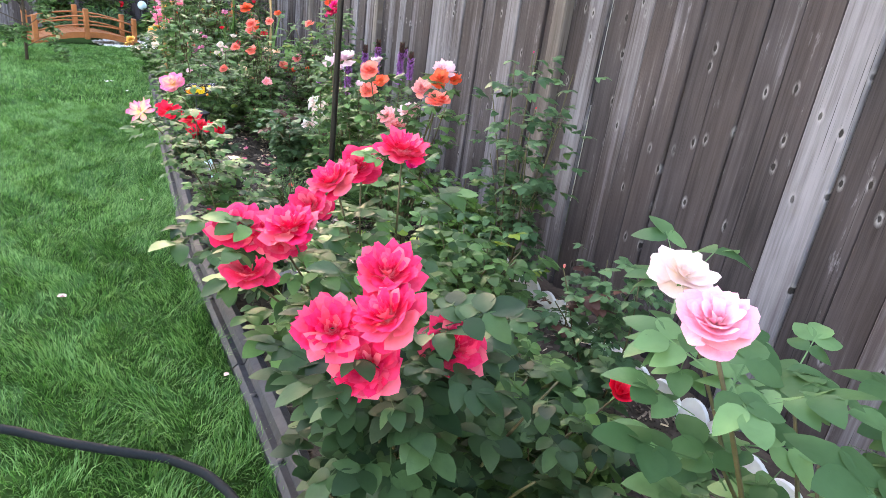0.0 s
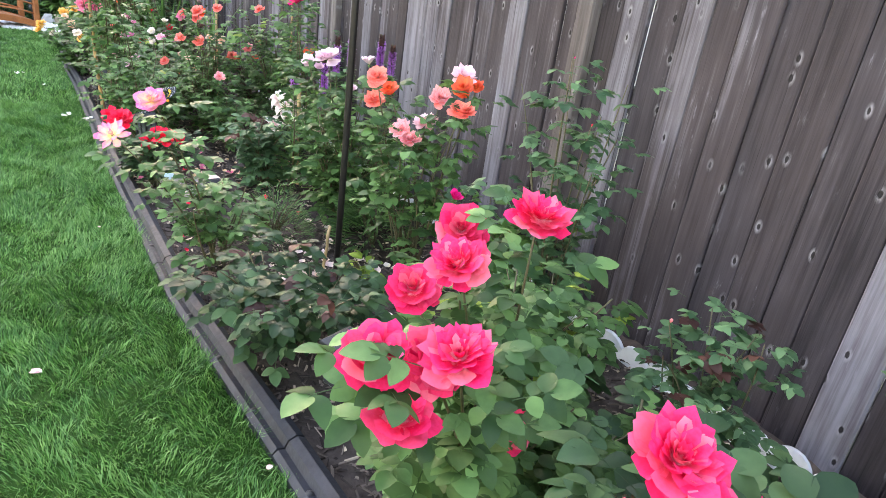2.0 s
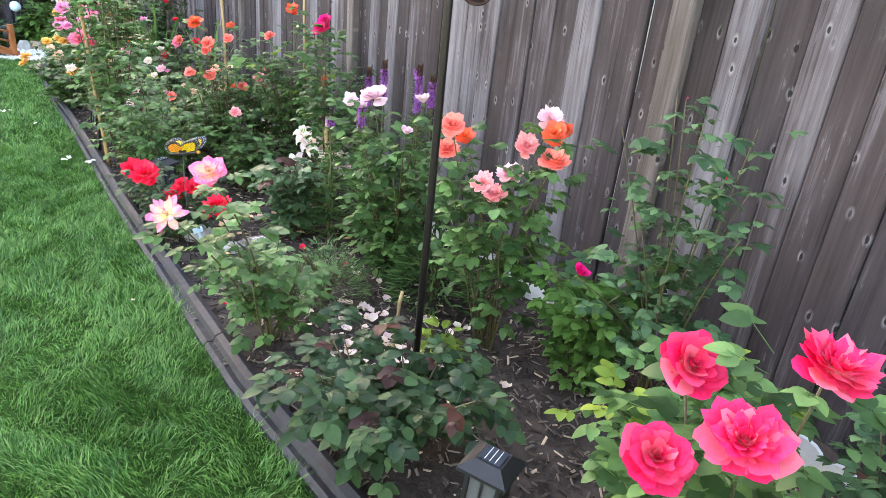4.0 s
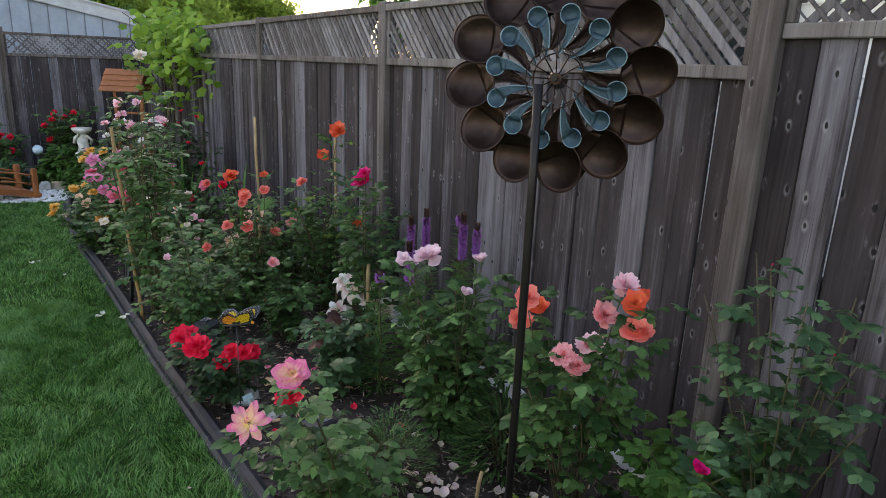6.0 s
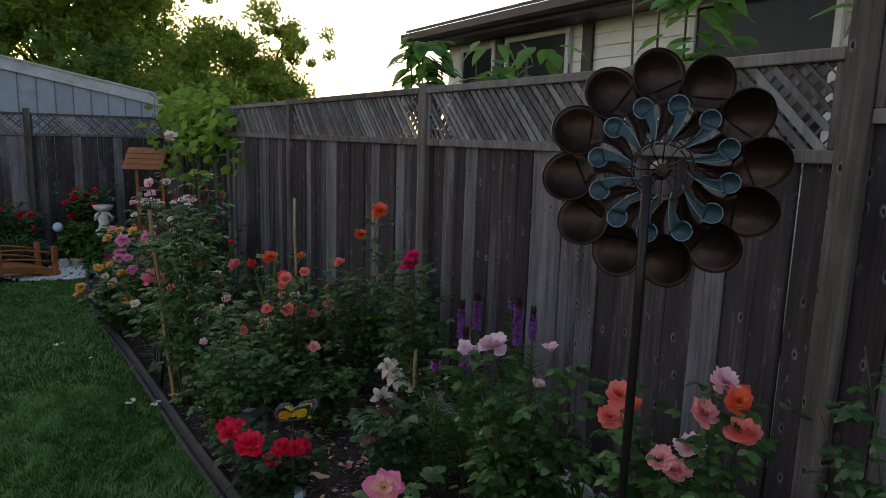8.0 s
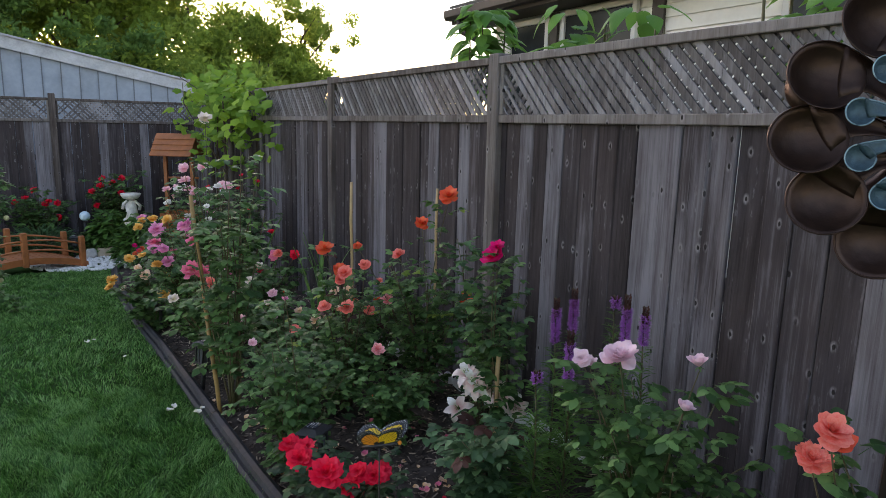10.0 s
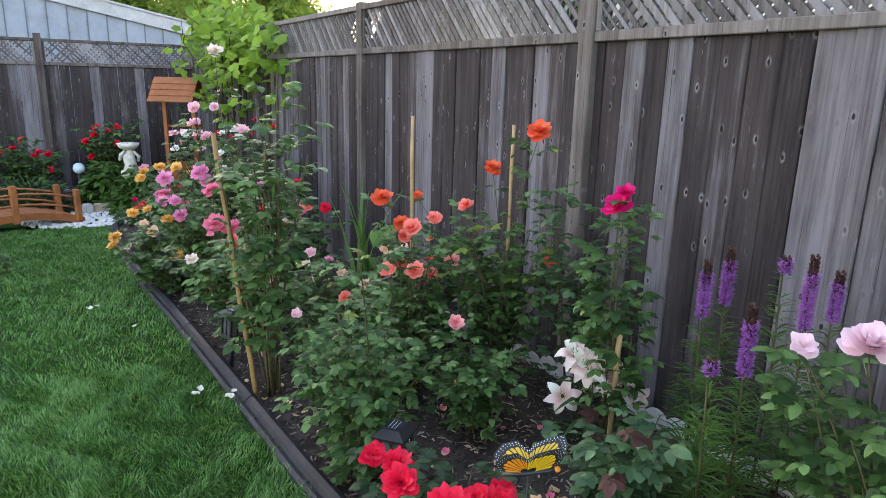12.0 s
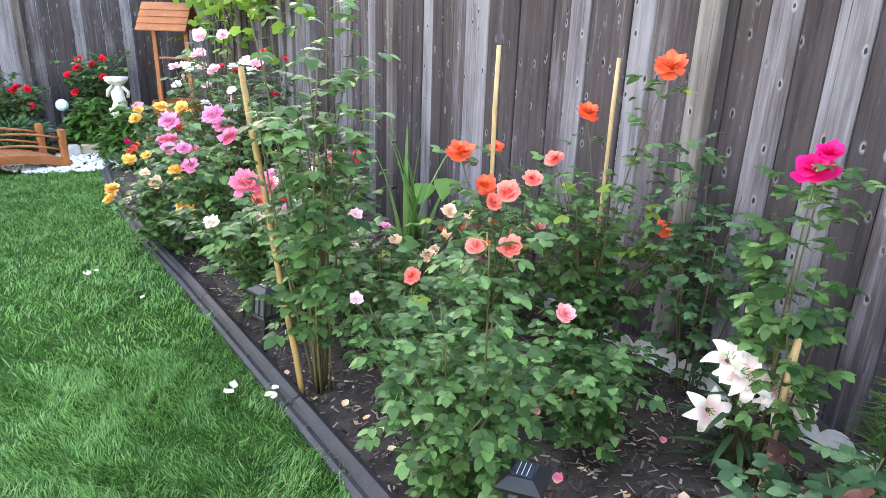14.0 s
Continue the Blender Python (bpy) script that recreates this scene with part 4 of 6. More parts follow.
rose_bush("small rounded rose bush on mulch", (0.78, 4.52), [(0.737, 4.595, 0.305, 0.06, "loose", "salmon"), (0.631, 4.424, 0.14, 0.035, "bud", "orange")], shoots=9, spread=0.2, height=0.36, leaf="green", leaves=90, joined=50, size=0.82, seed=23)
rose_bush("tall magenta rose on a staked cane", (1.09, 4.07), [(1.052, 4.089, 0.84, 0.10, "loose", "magenta"), (1.06, 4.07, 0.885, 0.06, "full", "magenta")], shoots=3, spread=0.1, height=0.62, leaf="green", leaves=40, joined=0, size=1.0, seed=24, bare=0.3)
rose_bush("tall orange rose against the fence with lime young leaves", (1.2, 4.95), [(1.181, 4.685, 1.04, 0.085, "full", "orange"), (1.267, 5.12, 0.83, 0.075, "full", "orange"), (1.118, 5.125, 0.66, 0.06, "full", "coral"), (1.031, 5.096, 0.40, 0.06, "full", "salmon"), (1.0, 5.0, 0.62, 0.03, "bud", "crimson")],
          shoots=14, spread=0.38, height=0.86, leaf="green", tips="lime", leaves=170, joined=140, size=0.9, seed=25, extra=((2, 0.05, "full", "orange"),), bare=0.12)
rose_bush("leggy rose shoots against the fence", (1.36, 4.55), [], shoots=7, spread=0.2, height=0.98, leaf="blue", leaves=90, joined=20, size=0.85, seed=26, bare=0.1)
rose_bush("salmon rose bush around a bamboo stake", (0.74, 5.02), [(0.649, 5.089, 0.735, 0.075, "full", "orange"), (0.653, 4.816, 0.655, 0.065, "full", "coral"), (0.653, 4.787, 0.48, 0.065, "loose", "coral"), (0.70, 5.0, 0.63, 0.065, "full", "orange"), (0.66, 4.9, 0.6, 0.05, "full", "coral"), (0.78, 4.85, 0.68, 0.05, "full", "coral")],
          shoots=10, spread=0.3, height=0.62, leaf="green", tips="red", leaves=130, joined=120, size=0.85, seed=27, extra=((2, 0.06, "full", "coral"), (2, 0.03, "bud", "orange")), bare=0.12)
rose_bush("wide low rose bush with peach and pink blooms", (0.6, 5.5), [(0.92, 5.574, 0.24, 0.05, "loose", "peach"), (0.688, 5.345, 0.26, 0.06, "rosette", "peach"), (0.75, 5.4, 0.25, 0.04, "cup", "peach"), (0.85, 5.45, 0.4, 0.055, "loose", "peach"), (0.92, 5.4, 0.4, 0.055, "loose", "peach"), (0.552, 5.737, 0.345, 0.055, "loose", "pink"), (0.532, 5.425, 0.375, 0.04, "cup", "hotpink"), (0.48, 5.6, 0.33, 0.04, "loose", "cream")],
          shoots=14, spread=0.42, height=0.48, leaf="green", tips="lime", leaves=150, joined=120, size=0.9, seed=28, extra=((4, 0.05, "loose", "peach"), (3, 0.045, "loose", "pink"), (2, 0.025, "bud", "coral")), bare=0.05)
rose_bush("tall pink rose tied to a brown stake", (0.2, 5.3), [(0.09, 5.363, 0.715, 0.045, "bud", "cream"), (0.07, 5.70, 0.545, 0.10, "rosette", "rosepink"), (0.13, 5.66, 0.535, 0.085, "rosette", "rosepink")], shoots=11, spread=0.2, height=1.58, leaf="green", leaves=140, joined=90, size=0.95, seed=29, bare=0.2)
rose_bush("rose bush with red and pink blooms by the iris", (0.78, 6.65), [(0.849, 6.586, 0.425, 0.06, "full", "coral"), (0.868, 6.744, 0.38, 0.075, "full", "rosepink"), (0.91, 6.938, 0.52, 0.06, "cup", "crimson"), (0.7, 6.6, 0.33, 0.06, "cup", "cream"), (0.66, 7.0, 0.52, 0.05, "full", "hotpink"), (0.62, 6.8, 0.38, 0.05, "cup", "crimson")],
          shoots=13, spread=0.42, height=0.6, leaf="green", leaves=110, joined=160, seed=30, extra=((3, 0.06, "full", "crimson"), (2, 0.06, "full", "hotpink"), (2, 0.055, "loose", "cream")), bare=0.05)
rose_bush("dense rose bush filling the bed at the lawn edge", (0.3, 6.15), [(0.2, 6.0, 0.3, 0.04, "cup", "hotpink")], shoots=15, spread=0.38, height=0.6, leaf="green", leaves=100, joined=190, seed=31, extra=((3, 0.05, "full", "hotpink"), (2, 0.05, "loose", "cream"), (2, 0.05, "full", "coral")), bare=0.05)
rose_bush("yellow rose bush leaning over the lawn edge", (0.1, 7.5), [(-0.217, 7.565, 0.12, 0.085, "rosette", "yellow"), (0.09, 7.038, 0.09, 0.085, "full", "yellow"), (0.031, 7.562, 0.135, 0.075, "loose", "peach"), (-0.014, 8.3, 0.14, 0.085, "loose", "yellow"), (-0.14, 7.6, 0.04, 0.06, "loose", "cream"), (0.06, 8.0, 0.22, 0.06, "loose", "yellow")],
          shoots=13, spread=0.36, height=0.5, leaf="green", leaves=100, joined=150, seed=32, extra=((2, 0.07, "full", "yellow"), (2, 0.06, "loose", "peach")), bare=0.05)
rose_bush("bicolour pink and yellow rose bush", (0.32, 7.1), [(0.085, 7.21, 0.565, 0.10, "rosette", "hotpink"), (0.109, 7.522, 0.60, 0.07, "full", "yellow"), (0.216, 6.734, 0.655, 0.10, "rosette", "hotpink"), (0.229, 6.488, 0.58, 0.085, "full", "rosepink"), (0.18, 7.3, 0.62, 0.065, "full", "yellow"), (0.27, 6.75, 0.6, 0.09, "rosette", "hotpink"), (0.05, 7.3, 0.44, 0.05, "full", "hotpink")],
          shoots=14, spread=0.36, height=0.72, leaf="green", leaves=110, joined=160, seed=33, extra=((3, 0.07, "full", "hotpink"), (2, 0.07, "full", "rosepink"), (1, 0.06, "full", "yellow")), bare=0.05)
rose_bush("tall pink and white rose bush", (0.6, 7.9), [(0.34, 7.4, 1.015, 0.08, "loose", "pink"), (0.423, 8.275, 0.755, 0.09, "cup", "pink"), (0.399, 7.723, 0.90, 0.085, "loose", "pink"), (0.33, 7.9, 0.72, 0.10, "bud", "pink"), (0.5, 7.5, 1.02, 0.06, "full", "pink"), (0.45, 7.6, 0.8, 0.08, "loose", "pink"),
          (0.55, 7.5, 0.83, 0.06, "loose", "white"), (0.62, 7.5, 0.86, 0.06, "loose", "white"), (0.68, 7.55, 0.8, 0.06, "loose", "white"), (0.5, 7.4, 0.70, 0.05, "loose", "white"), (0.62, 7.9, 1.42, 0.1, "full", "cream")],
          shoots=16, spread=0.4, height=1.1, leaf="green", leaves=120, joined=200, seed=34, extra=((6, 0.07, "loose", "pink"), (5, 0.06, "loose", "white"), (2, 0.06, "bud", "hotpink")), bare=0.05)
rose_bush("leafy rose bush among the salmon roses", (0.45, 5.0), [], shoots=10, spread=0.26, height=0.42, leaf="green", tips="lime", leaves=70, joined=50, size=0.9, seed=44, bare=0.05, extra=((2, 0.05, "loose", "pink"), (1, 0.05, "full", "coral")))
rose_bush("leafy rose bush against the fence by the iris", (1.2, 5.6), [], shoots=11, spread=0.28, height=0.55, leaf="green", leaves=50, joined=80, size=0.9, seed=45, bare=0.05, extra=((3, 0.055, "full", "orange"), (1, 0.05, "full", "coral")))
rose_bush("dark rose bush in front of the fence corner", (1.15, 8.8), [(1.1, 8.6, 0.85, 0.05, "cup", "crimson"), (1.2, 8.4, 0.8, 0.05, "cup", "crimson")], shoots=16, spread=0.4, height=1.1, leaf="dark", leaves=60, joined=220, seed=35, extra=((4, 0.055, "cup", "crimson"),), bare=0.05)
rose_bush("rose bush at the bed's far end", (0.45, 8.9), [(0.3, 8.7, 0.3, 0.05, "full", "hotpink")], shoots=13, spread=0.4, height=0.7, leaf="green", leaves=60, joined=200, seed=36, extra=((3, 0.07, "full", "hotpink"), (3, 0.07, "full", "yellow"), (2, 0.06, "full", "crimson")), bare=0.05)
for bx, by, h, sd in ((-0.75, 12.9, 0.95, 37), (0.25, 13.0, 1.25, 38), (-1.5, 12.8, 1.0, 39)):
    rr = random.Random(sd)
    rose_bush("red rose bush against the back fence", (bx, by), [(bx + rr.uniform(-0.35, 0.35), by - 0.2 + rr.uniform(-0.15, 0.1), ground(by) + h * rr.uniform(0.55, 1.0), 0.09, "rosette", "crimson") for _ in range(7)],
              shoots=18, spread=0.48, height=h, leaf="green", leaves=50, joined=300, size=1.25, seed=sd, bare=0.05, group="roses at the back fence")


# ---- beyond the fence: house, shed, trees ----
def house():
    root = empty("house", (0, 0, 0), "neighbouring bungalow with pale siding, dark eave and brown gutter", "house")
    x, y0, y1, top = 3.72, -6.0, 7.9, 2.54
    part("wall", boxed((x, y0, -0.8), (x + 6, y1, top)), SIDING, root)
    for k in range(13):
        z = 1.35 + 0.105 * k
        bm = bmesh.new()
        vs = [bm.verts.new(p) for p in ((x - 0.022, y0, z), (x - 0.004, y0, z + 0.104), (x - 0.004, y1, z + 0.104), (x - 0.022, y1, z), (x - 0.002, y0, z), (x - 0.002, y1, z))]
        bm.faces.new((vs[0], vs[1], vs[2], vs[3])), bm.faces.new((vs[0], vs[3], vs[5], vs[4]))
        part("siding_board", bm, SIDING, root)
    part("soffit", boxed((3.36, y0, top - 0.03), (x + 0.1, 8.22, top)), FASCIA, root)
    part("fascia", boxed((3.345, y0, top - 0.035), (3.375, 8.24, top + 0.13), 0.004), FASCIA, root)
    bm = bmesh.new()
    prof = ((3.34, 0.0), (3.27, 0.0), (3.25, 0.03), (3.25, 0.10), (3.26, 0.105), (3.262, 0.04), (3.275, 0.015), (3.34, 0.015))
    rings = [[bm.verts.new((px, yy, top + pz)) for px, pz in prof] for yy in (y0, 8.25)]
    for k in range(len(prof)):
        q = (k + 1) % len(prof)
        bm.faces.new((rings[0][k], rings[0][q], rings[1][q], rings[1][k]))
    bm.faces.new(rings[0][::-1]), bm.faces.new(rings[1])
    gutter = part("gutter", bm, FASCIA, root, "brown metal gutter")
    child("downspout", tube("downspout", [(3.32, 8.05, top), (3.34, 8.03, top - 0.12), (3.6, 7.8, top - 0.3), (3.8, 7.75, top - 0.4), (3.81, 7.75, -0.7)], [0.035] * 5, FASCIA, 8), root)
    bm = bmesh.new()
    vs = [bm.verts.new(p) for p in ((3.33, y0, top + 0.13), (3.33, 8.26, top + 0.13), (6.9, 8.26, top + 1.25), (6.9, y0, top + 1.25), (3.33, y0, top + 0.16), (3.33, 8.26, top + 0.16), (6.9, 8.26, top + 1.28), (6.9, y0, top + 1.28))]
    for f in ((0, 3, 2, 1), (4, 5, 6, 7), (0, 1, 5, 4), (1, 2, 6, 5), (0, 4, 7, 3)):
        bm.faces.new([vs[k] for k in f])
    part("roof", bm, SHINGLE, root)
    for wy0, wy1, z0, z1 in ((5.88, 6.72, 1.5, 2.44), (7.0, 7.55, 1.5, 2.42), (3.5, 4.5, 1.4, 2.46), (1.2, 2.6, 1.4, 2.46)):
        win = part("window", boxed((x - 0.045, wy0, z0), (x - 0.02, wy1, z1)), WINDOW, root, "dark glazed window with light frame")
        for lo, hi in (((x - 0.07, wy0 - 0.05, z0 - 0.05), (x - 0.03, wy0, z1 + 0.05)), ((x - 0.07, wy1, z0 - 0.05), (x - 0.03, wy1 + 0.05, z1 + 0.05)), ((x - 0.07, wy0, z1), (x - 0.03, wy1, z1 + 0.05)), ((x - 0.07, wy0, z0 - 0.05), (x - 0.03, wy1, z0))):
            part("window_frame", boxed(lo, hi, 0.004), FRAME_WHITE, win)
    for yy in (5.62, 6.9):
        part("trim", boxed((x - 0.05, yy - 0.06, 1.3), (x - 0.022, yy + 0.06, top - 0.04)), FASCIA, root)


house()


def shed():
    root = empty("shed", (0, 15.0, -0.7), "weathered pale blue-grey metal shed behind the back fence", "shed")
    yw = 0.0

    def rake(x):
        return 2.70 - 0.2 * (x + 1.12) + 0.7

    x = -4.2
    k = 0
    while x < 1.62:
        bm = bmesh.new()
        w = 0.28
        lo, hi = rake(x) - 0.1, rake(x + w) - 0.1
        vs = [bm.verts.new(p) for p in ((x, yw + (k % 2) * 0.012, 0), (x + w, yw + (k % 2) * 0.012, 0), (x + w, yw + (k % 2) * 0.012, hi), (x, yw + (k % 2) * 0.012, lo), (x, yw + 0.04, 0), (x + w, yw + 0.04, 0), (x + w, yw + 0.04, hi), (x, yw + 0.04, lo))]
        for f in ((0, 1, 2, 3), (4, 7, 6, 5), (0, 3, 7, 4), (1, 5, 6, 2), (3, 2, 6, 7)):
            bm.faces.new([vs[q] for q in f])
        part("panel", bm, SHED, root)
        # seam line between two panels, drawn as an added thin dark strip
        part("batten", boxed((x - 0.009, yw - 0.012, 0), (x + 0.009, yw, lo - 0.02)), SHED_SEAM, root)
        x += w
        k += 1
    part("back_wall", boxed((-4.2, 0.05, 0), (1.6, 0.09, 2.5)), FASCIA, root)
    for name, dy, dz0, dz1, mat_ in (("rake_board", -0.06, -0.2, 0.0, SHED_TRIM), ("roof_edge", -0.1, 0.0, 0.03, SHED_TRIM)):
        bm = bmesh.new()
        pts = []
        for yy in (dy, 0.0 if name == "rake_board" else 3.0):
            for xx in (-4.3, 1.85):
                for dz in (dz0, dz1):
                    pts.append(bm.verts.new((xx, yy, rake(xx) + dz)))
        for f in ((0, 2, 3, 1), (4, 5, 7, 6), (0, 1, 5, 4), (2, 6, 7, 3), (1, 3, 7, 5), (0, 4, 6, 2)):
            bm.faces.new([pts[q] for q in f])
        part(name, bm, mat_, root)


shed()


def tree(label, x, y, height, crown_r, crown_z, leaves, size, material, seed, squash=0.9, gaps=0.35):
    rng = random.Random(seed)
    root = empty("tree", (x, y, -0.75), label, "tree", "trees behind the garden")
    trunk = [(0, 0, -0.2), (0.05, 0.02, height * 0.25), (-0.04, 0.05, height * 0.5), (0.03, 0.0, height * 0.8)]
    child("trunk", tube("trunk", trunk, [0.024 * height, 0.018 * height, 0.012 * height, 0.004 * height], BARK, 8), root)
    tips = []
    for k in range(13):
        a = k * 2.4 + rng.uniform(-0.3, 0.3)
        z0 = height * rng.uniform(0.12, 0.65)
        r = crown_r * rng.uniform(0.55, 1.0)
        end = Vector((r * math.cos(a), r * math.sin(a), min(height * 0.98, z0 + height * rng.uniform(0.12, 0.4))))
        mid = Vector((0, 0, z0)).lerp(end, 0.5) + Vector((0, 0, 0.05 * height))
        child("limb", tube("limb", [(0, 0, z0), tuple(mid), tuple(end)], [0.009 * height, 0.005 * height, 0.002 * height], BARK, 5), root)
        tips += [end, mid, mid.lerp(end, 0.5)]
    tips.append(Vector((0, 0, height)))
    clumps = []
    for tpt in tips:
        for _ in range(3):
            clumps.append(tpt + Vector((rng.gauss(0, 0.2) * crown_r, rng.gauss(0, 0.2) * crown_r, rng.gauss(0, 0.13) * crown_r)))
    np_rng = np.random.default_rng(seed)
    c = np.array([tuple(q) for q in clumps])
    pick = np_rng.integers(0, len(c), leaves)
    cr = np_rng.uniform(0.1, 0.26, len(c)) * crown_r
    d = np_rng.normal(0, 1, (leaves, 3))
    d /= np.linalg.norm(d, axis=1)[:, None]
    p = c[pick] + d * (cr[pick] * np_rng.random(leaves) ** 0.5)[:, None] * np.array([1, 1, squash])
    a = np_rng.normal(0, 1, (leaves, 3))
    a /= np.linalg.norm(a, axis=1)[:, None]
    b = np.cross(a, np_rng.normal(0, 1, (leaves, 3)))
    b /= np.linalg.norm(b, axis=1)[:, None] + 1e-9
    s = size * np_rng.uniform(0.6, 1.3, leaves)[:, None]
    v = np.stack([p - a * s, p + b * s * 0.45, p + a * s, p - b * s * 0.45], 1).reshape(-1, 3)
    f = (np.arange(leaves)[:, None] * 4 + np.arange(4)).tolist()
    tagged(child("crown", mesh_of("crown", v.tolist(), f, material), root), kind="stuff")
    return root


tree("tall leafy tree against the evening sky", 0.4, 25.0, 8.4, 3.6, 5.0, 40000, 0.10, CROWN_A, 51)
tree("tall leafy tree with warm light behind it", 4.0, 27.0, 8.3, 3.5, 5.0, 40000, 0.10, CROWN_A, 52)
tree("dark bushy tree behind the shed", -2.6, 22.0, 6.0, 1.9, 4.0, 14000, 0.09, CROWN_B, 53)
tree("leafy tree behind the shed", -6.5, 26.0, 8.5, 3.6, 5.0, 18000, 0.15, CROWN_A, 54)
tree("airy light green tree behind the fence", 7.2, 25.5, 6.3, 1.9, 4.0, 17000, 0.075, CROWN_A, 55)
tree("bushy tree behind the shed roof", 0.3, 18.5, 4.1, 2.2, 2.8, 18000, 0.09, CROWN_B, 56)
tree("bushy tree beside the shed", 2.9, 19.5, 4.3, 2.0, 2.8, 16000, 0.085, CROWN_A, 57)
tree("bushy tree low behind the back fence", 5.6, 24.0, 5.2, 2.0, 2.8, 16000, 0.085, CROWN_A, 60)
tree("leafy tree standing beyond the shed", -10.5, 24.0, 8.0, 3.6, 5.0, 9000, 0.17, CROWN_A, 58)
tree("broad tree closing the garden behind the camera", -2.0, -16.0, 8.0, 3.5, 5.0, 4000, 0.2, CROWN_B, 59)

# far line of foliage that closes the horizon
rngf = np.random.default_rng(9)
cnt = 16000
ang = rngf.uniform(0, 2 * math.pi, cnt)
rad = rngf.uniform(48, 60, cnt)
hz = rngf.random(cnt) * (2.6 + 1.3 * np.sin(ang * 9) + 0.8 * np.sin(ang * 23))
pf = np.stack([rad * np.sin(ang), rad * np.cos(ang), hz - 0.5], 1)
af = rngf.normal(0, 1, (cnt, 3))
af /= np.linalg.norm(af, axis=1)[:, None]
bf = np.cross(af, rngf.normal(0, 1, (cnt, 3)))
bf /= np.linalg.norm(bf, axis=1)[:, None]
vf = np.stack([pf - af * 0.7, pf + bf * 0.4, pf + af * 0.7, pf - bf * 0.4], 1).reshape(-1, 3)
tagged(new("backdrop", mesh_of("backdrop", vf.tolist(), (np.arange(cnt)[:, None] * 4 + np.arange(4)).tolist(), CROWN_B)), "distant dark tree line round the gardens", "trees", kind="structure")


# ---- broad-leaved plants over the fence, grape vine ----
def broad_leaf(lobed, seed):
    """A lobed vine leaf, or a pointed heart that droops to its tip; 1 unit long."""
    rng = random.Random(seed)
    if lobed:
        n = 30
        verts, faces = [(0, 0.38, 0.04)], []
        for k in range(n):
            a = 2 * math.pi * k / n
            r = 0.45 + 0.06 * math.cos(5 * a) + 0.05 * math.cos(a) + rng.uniform(-0.03, 0.03)
            if k == n // 2:
                r = 0.3
            x, y = r * math.sin(a), 0.38 + r * math.cos(a)
            verts.append((x, y, -0.35 * x * x - 0.22 * (y - 0.38) ** 2 + rng.uniform(-0.02, 0.02)))
        return verts, [(0, 1 + (k + 1) % n, 1 + k) for k in range(n)]
    verts, faces = [], []
    rows = ((0.0, 0.16), (0.1, 0.62), (0.24, 0.92), (0.42, 1.0), (0.6, 0.82), (0.78, 0.5), (0.92, 0.2), (1.0, 0.02))
    bow = rng.uniform(0.35, 0.6)
    for v, w in rows:
        for i in (-1.0, -0.5, 0.0, 0.5, 1.0):
            verts.append((i * w * 0.33, v - 0.07 * abs(i) * (1 - v), -bow * v * v + 0.10 * abs(i) * w - 0.10 * i * i * w + 0.02 * math.sin(9 * v + 4 * i + seed)))
    for j in range(len(rows) - 1):
        for i in range(4):
            a = 5 * j + i
            faces.append((a, a + 1, a + 6, a + 5))
    return verts, faces


BROAD_LEAF = leaf_material("broad_leaf", (0.05, 0.17, 0.03), (0.17, 0.38, 0.08), "object", 0.45, 0.4)
BROAD = [mesh_of("leaf", *broad_leaf(False, k), BROAD_LEAF, smooth=True) for k in range(3)]
VINE_SHAPES = [broad_leaf(True, k) for k in range(4)]
VINES = [mesh_of("leaf", v, f, VINE, smooth=True) for v, f in VINE_SHAPES]


def tall_plant(x, y, top, seed, count=26, r=0.19):
    rng = random.Random(seed)
    count = int(count * 3.2)
    root = empty("sunflower_plant", (x, y, -0.6), "tall broad-leaved green plant rising behind the fence", "plant", "plants behind the fence")
    for k in range(3):
        dx, dy = rng.uniform(-0.15, 0.15), rng.uniform(-0.2, 0.2)
        child("stem", tube("stem", [(dx * 0.5, dy * 0.5, 0), (dx, dy, (top + 0.6) * 0.6), (dx * 1.2, dy * 1.2, top + 0.55)], [0.012, 0.010, 0.005], CANE, 6), root)
    for k in range(count):
        a = rng.uniform(0, 6.28)
        z = top + 0.6 + 0.04 - rng.random() ** 1.2 * 0.55
        rr = rng.uniform(0.02, r)
        child("leaf", rng.choice(BROAD), root, aim((rr * math.cos(a), rr * math.sin(a), z), (math.cos(a), math.sin(a), rng.uniform(-0.6, 0.35)), size=rng.uniform(0.10, 0.18)))


for x, y, top, sd, cn in ((2.1, 5.75, 2.18, 61, 34), (2.1, 4.85, 2.06, 62, 18), (2.05, 4.25, 1.98, 63, 7), (2.05, 3.25, 2.18, 64, 22), (2.1, 2.4, 2.27, 65, 16)):
    tall_plant(x, y, top, sd, cn)


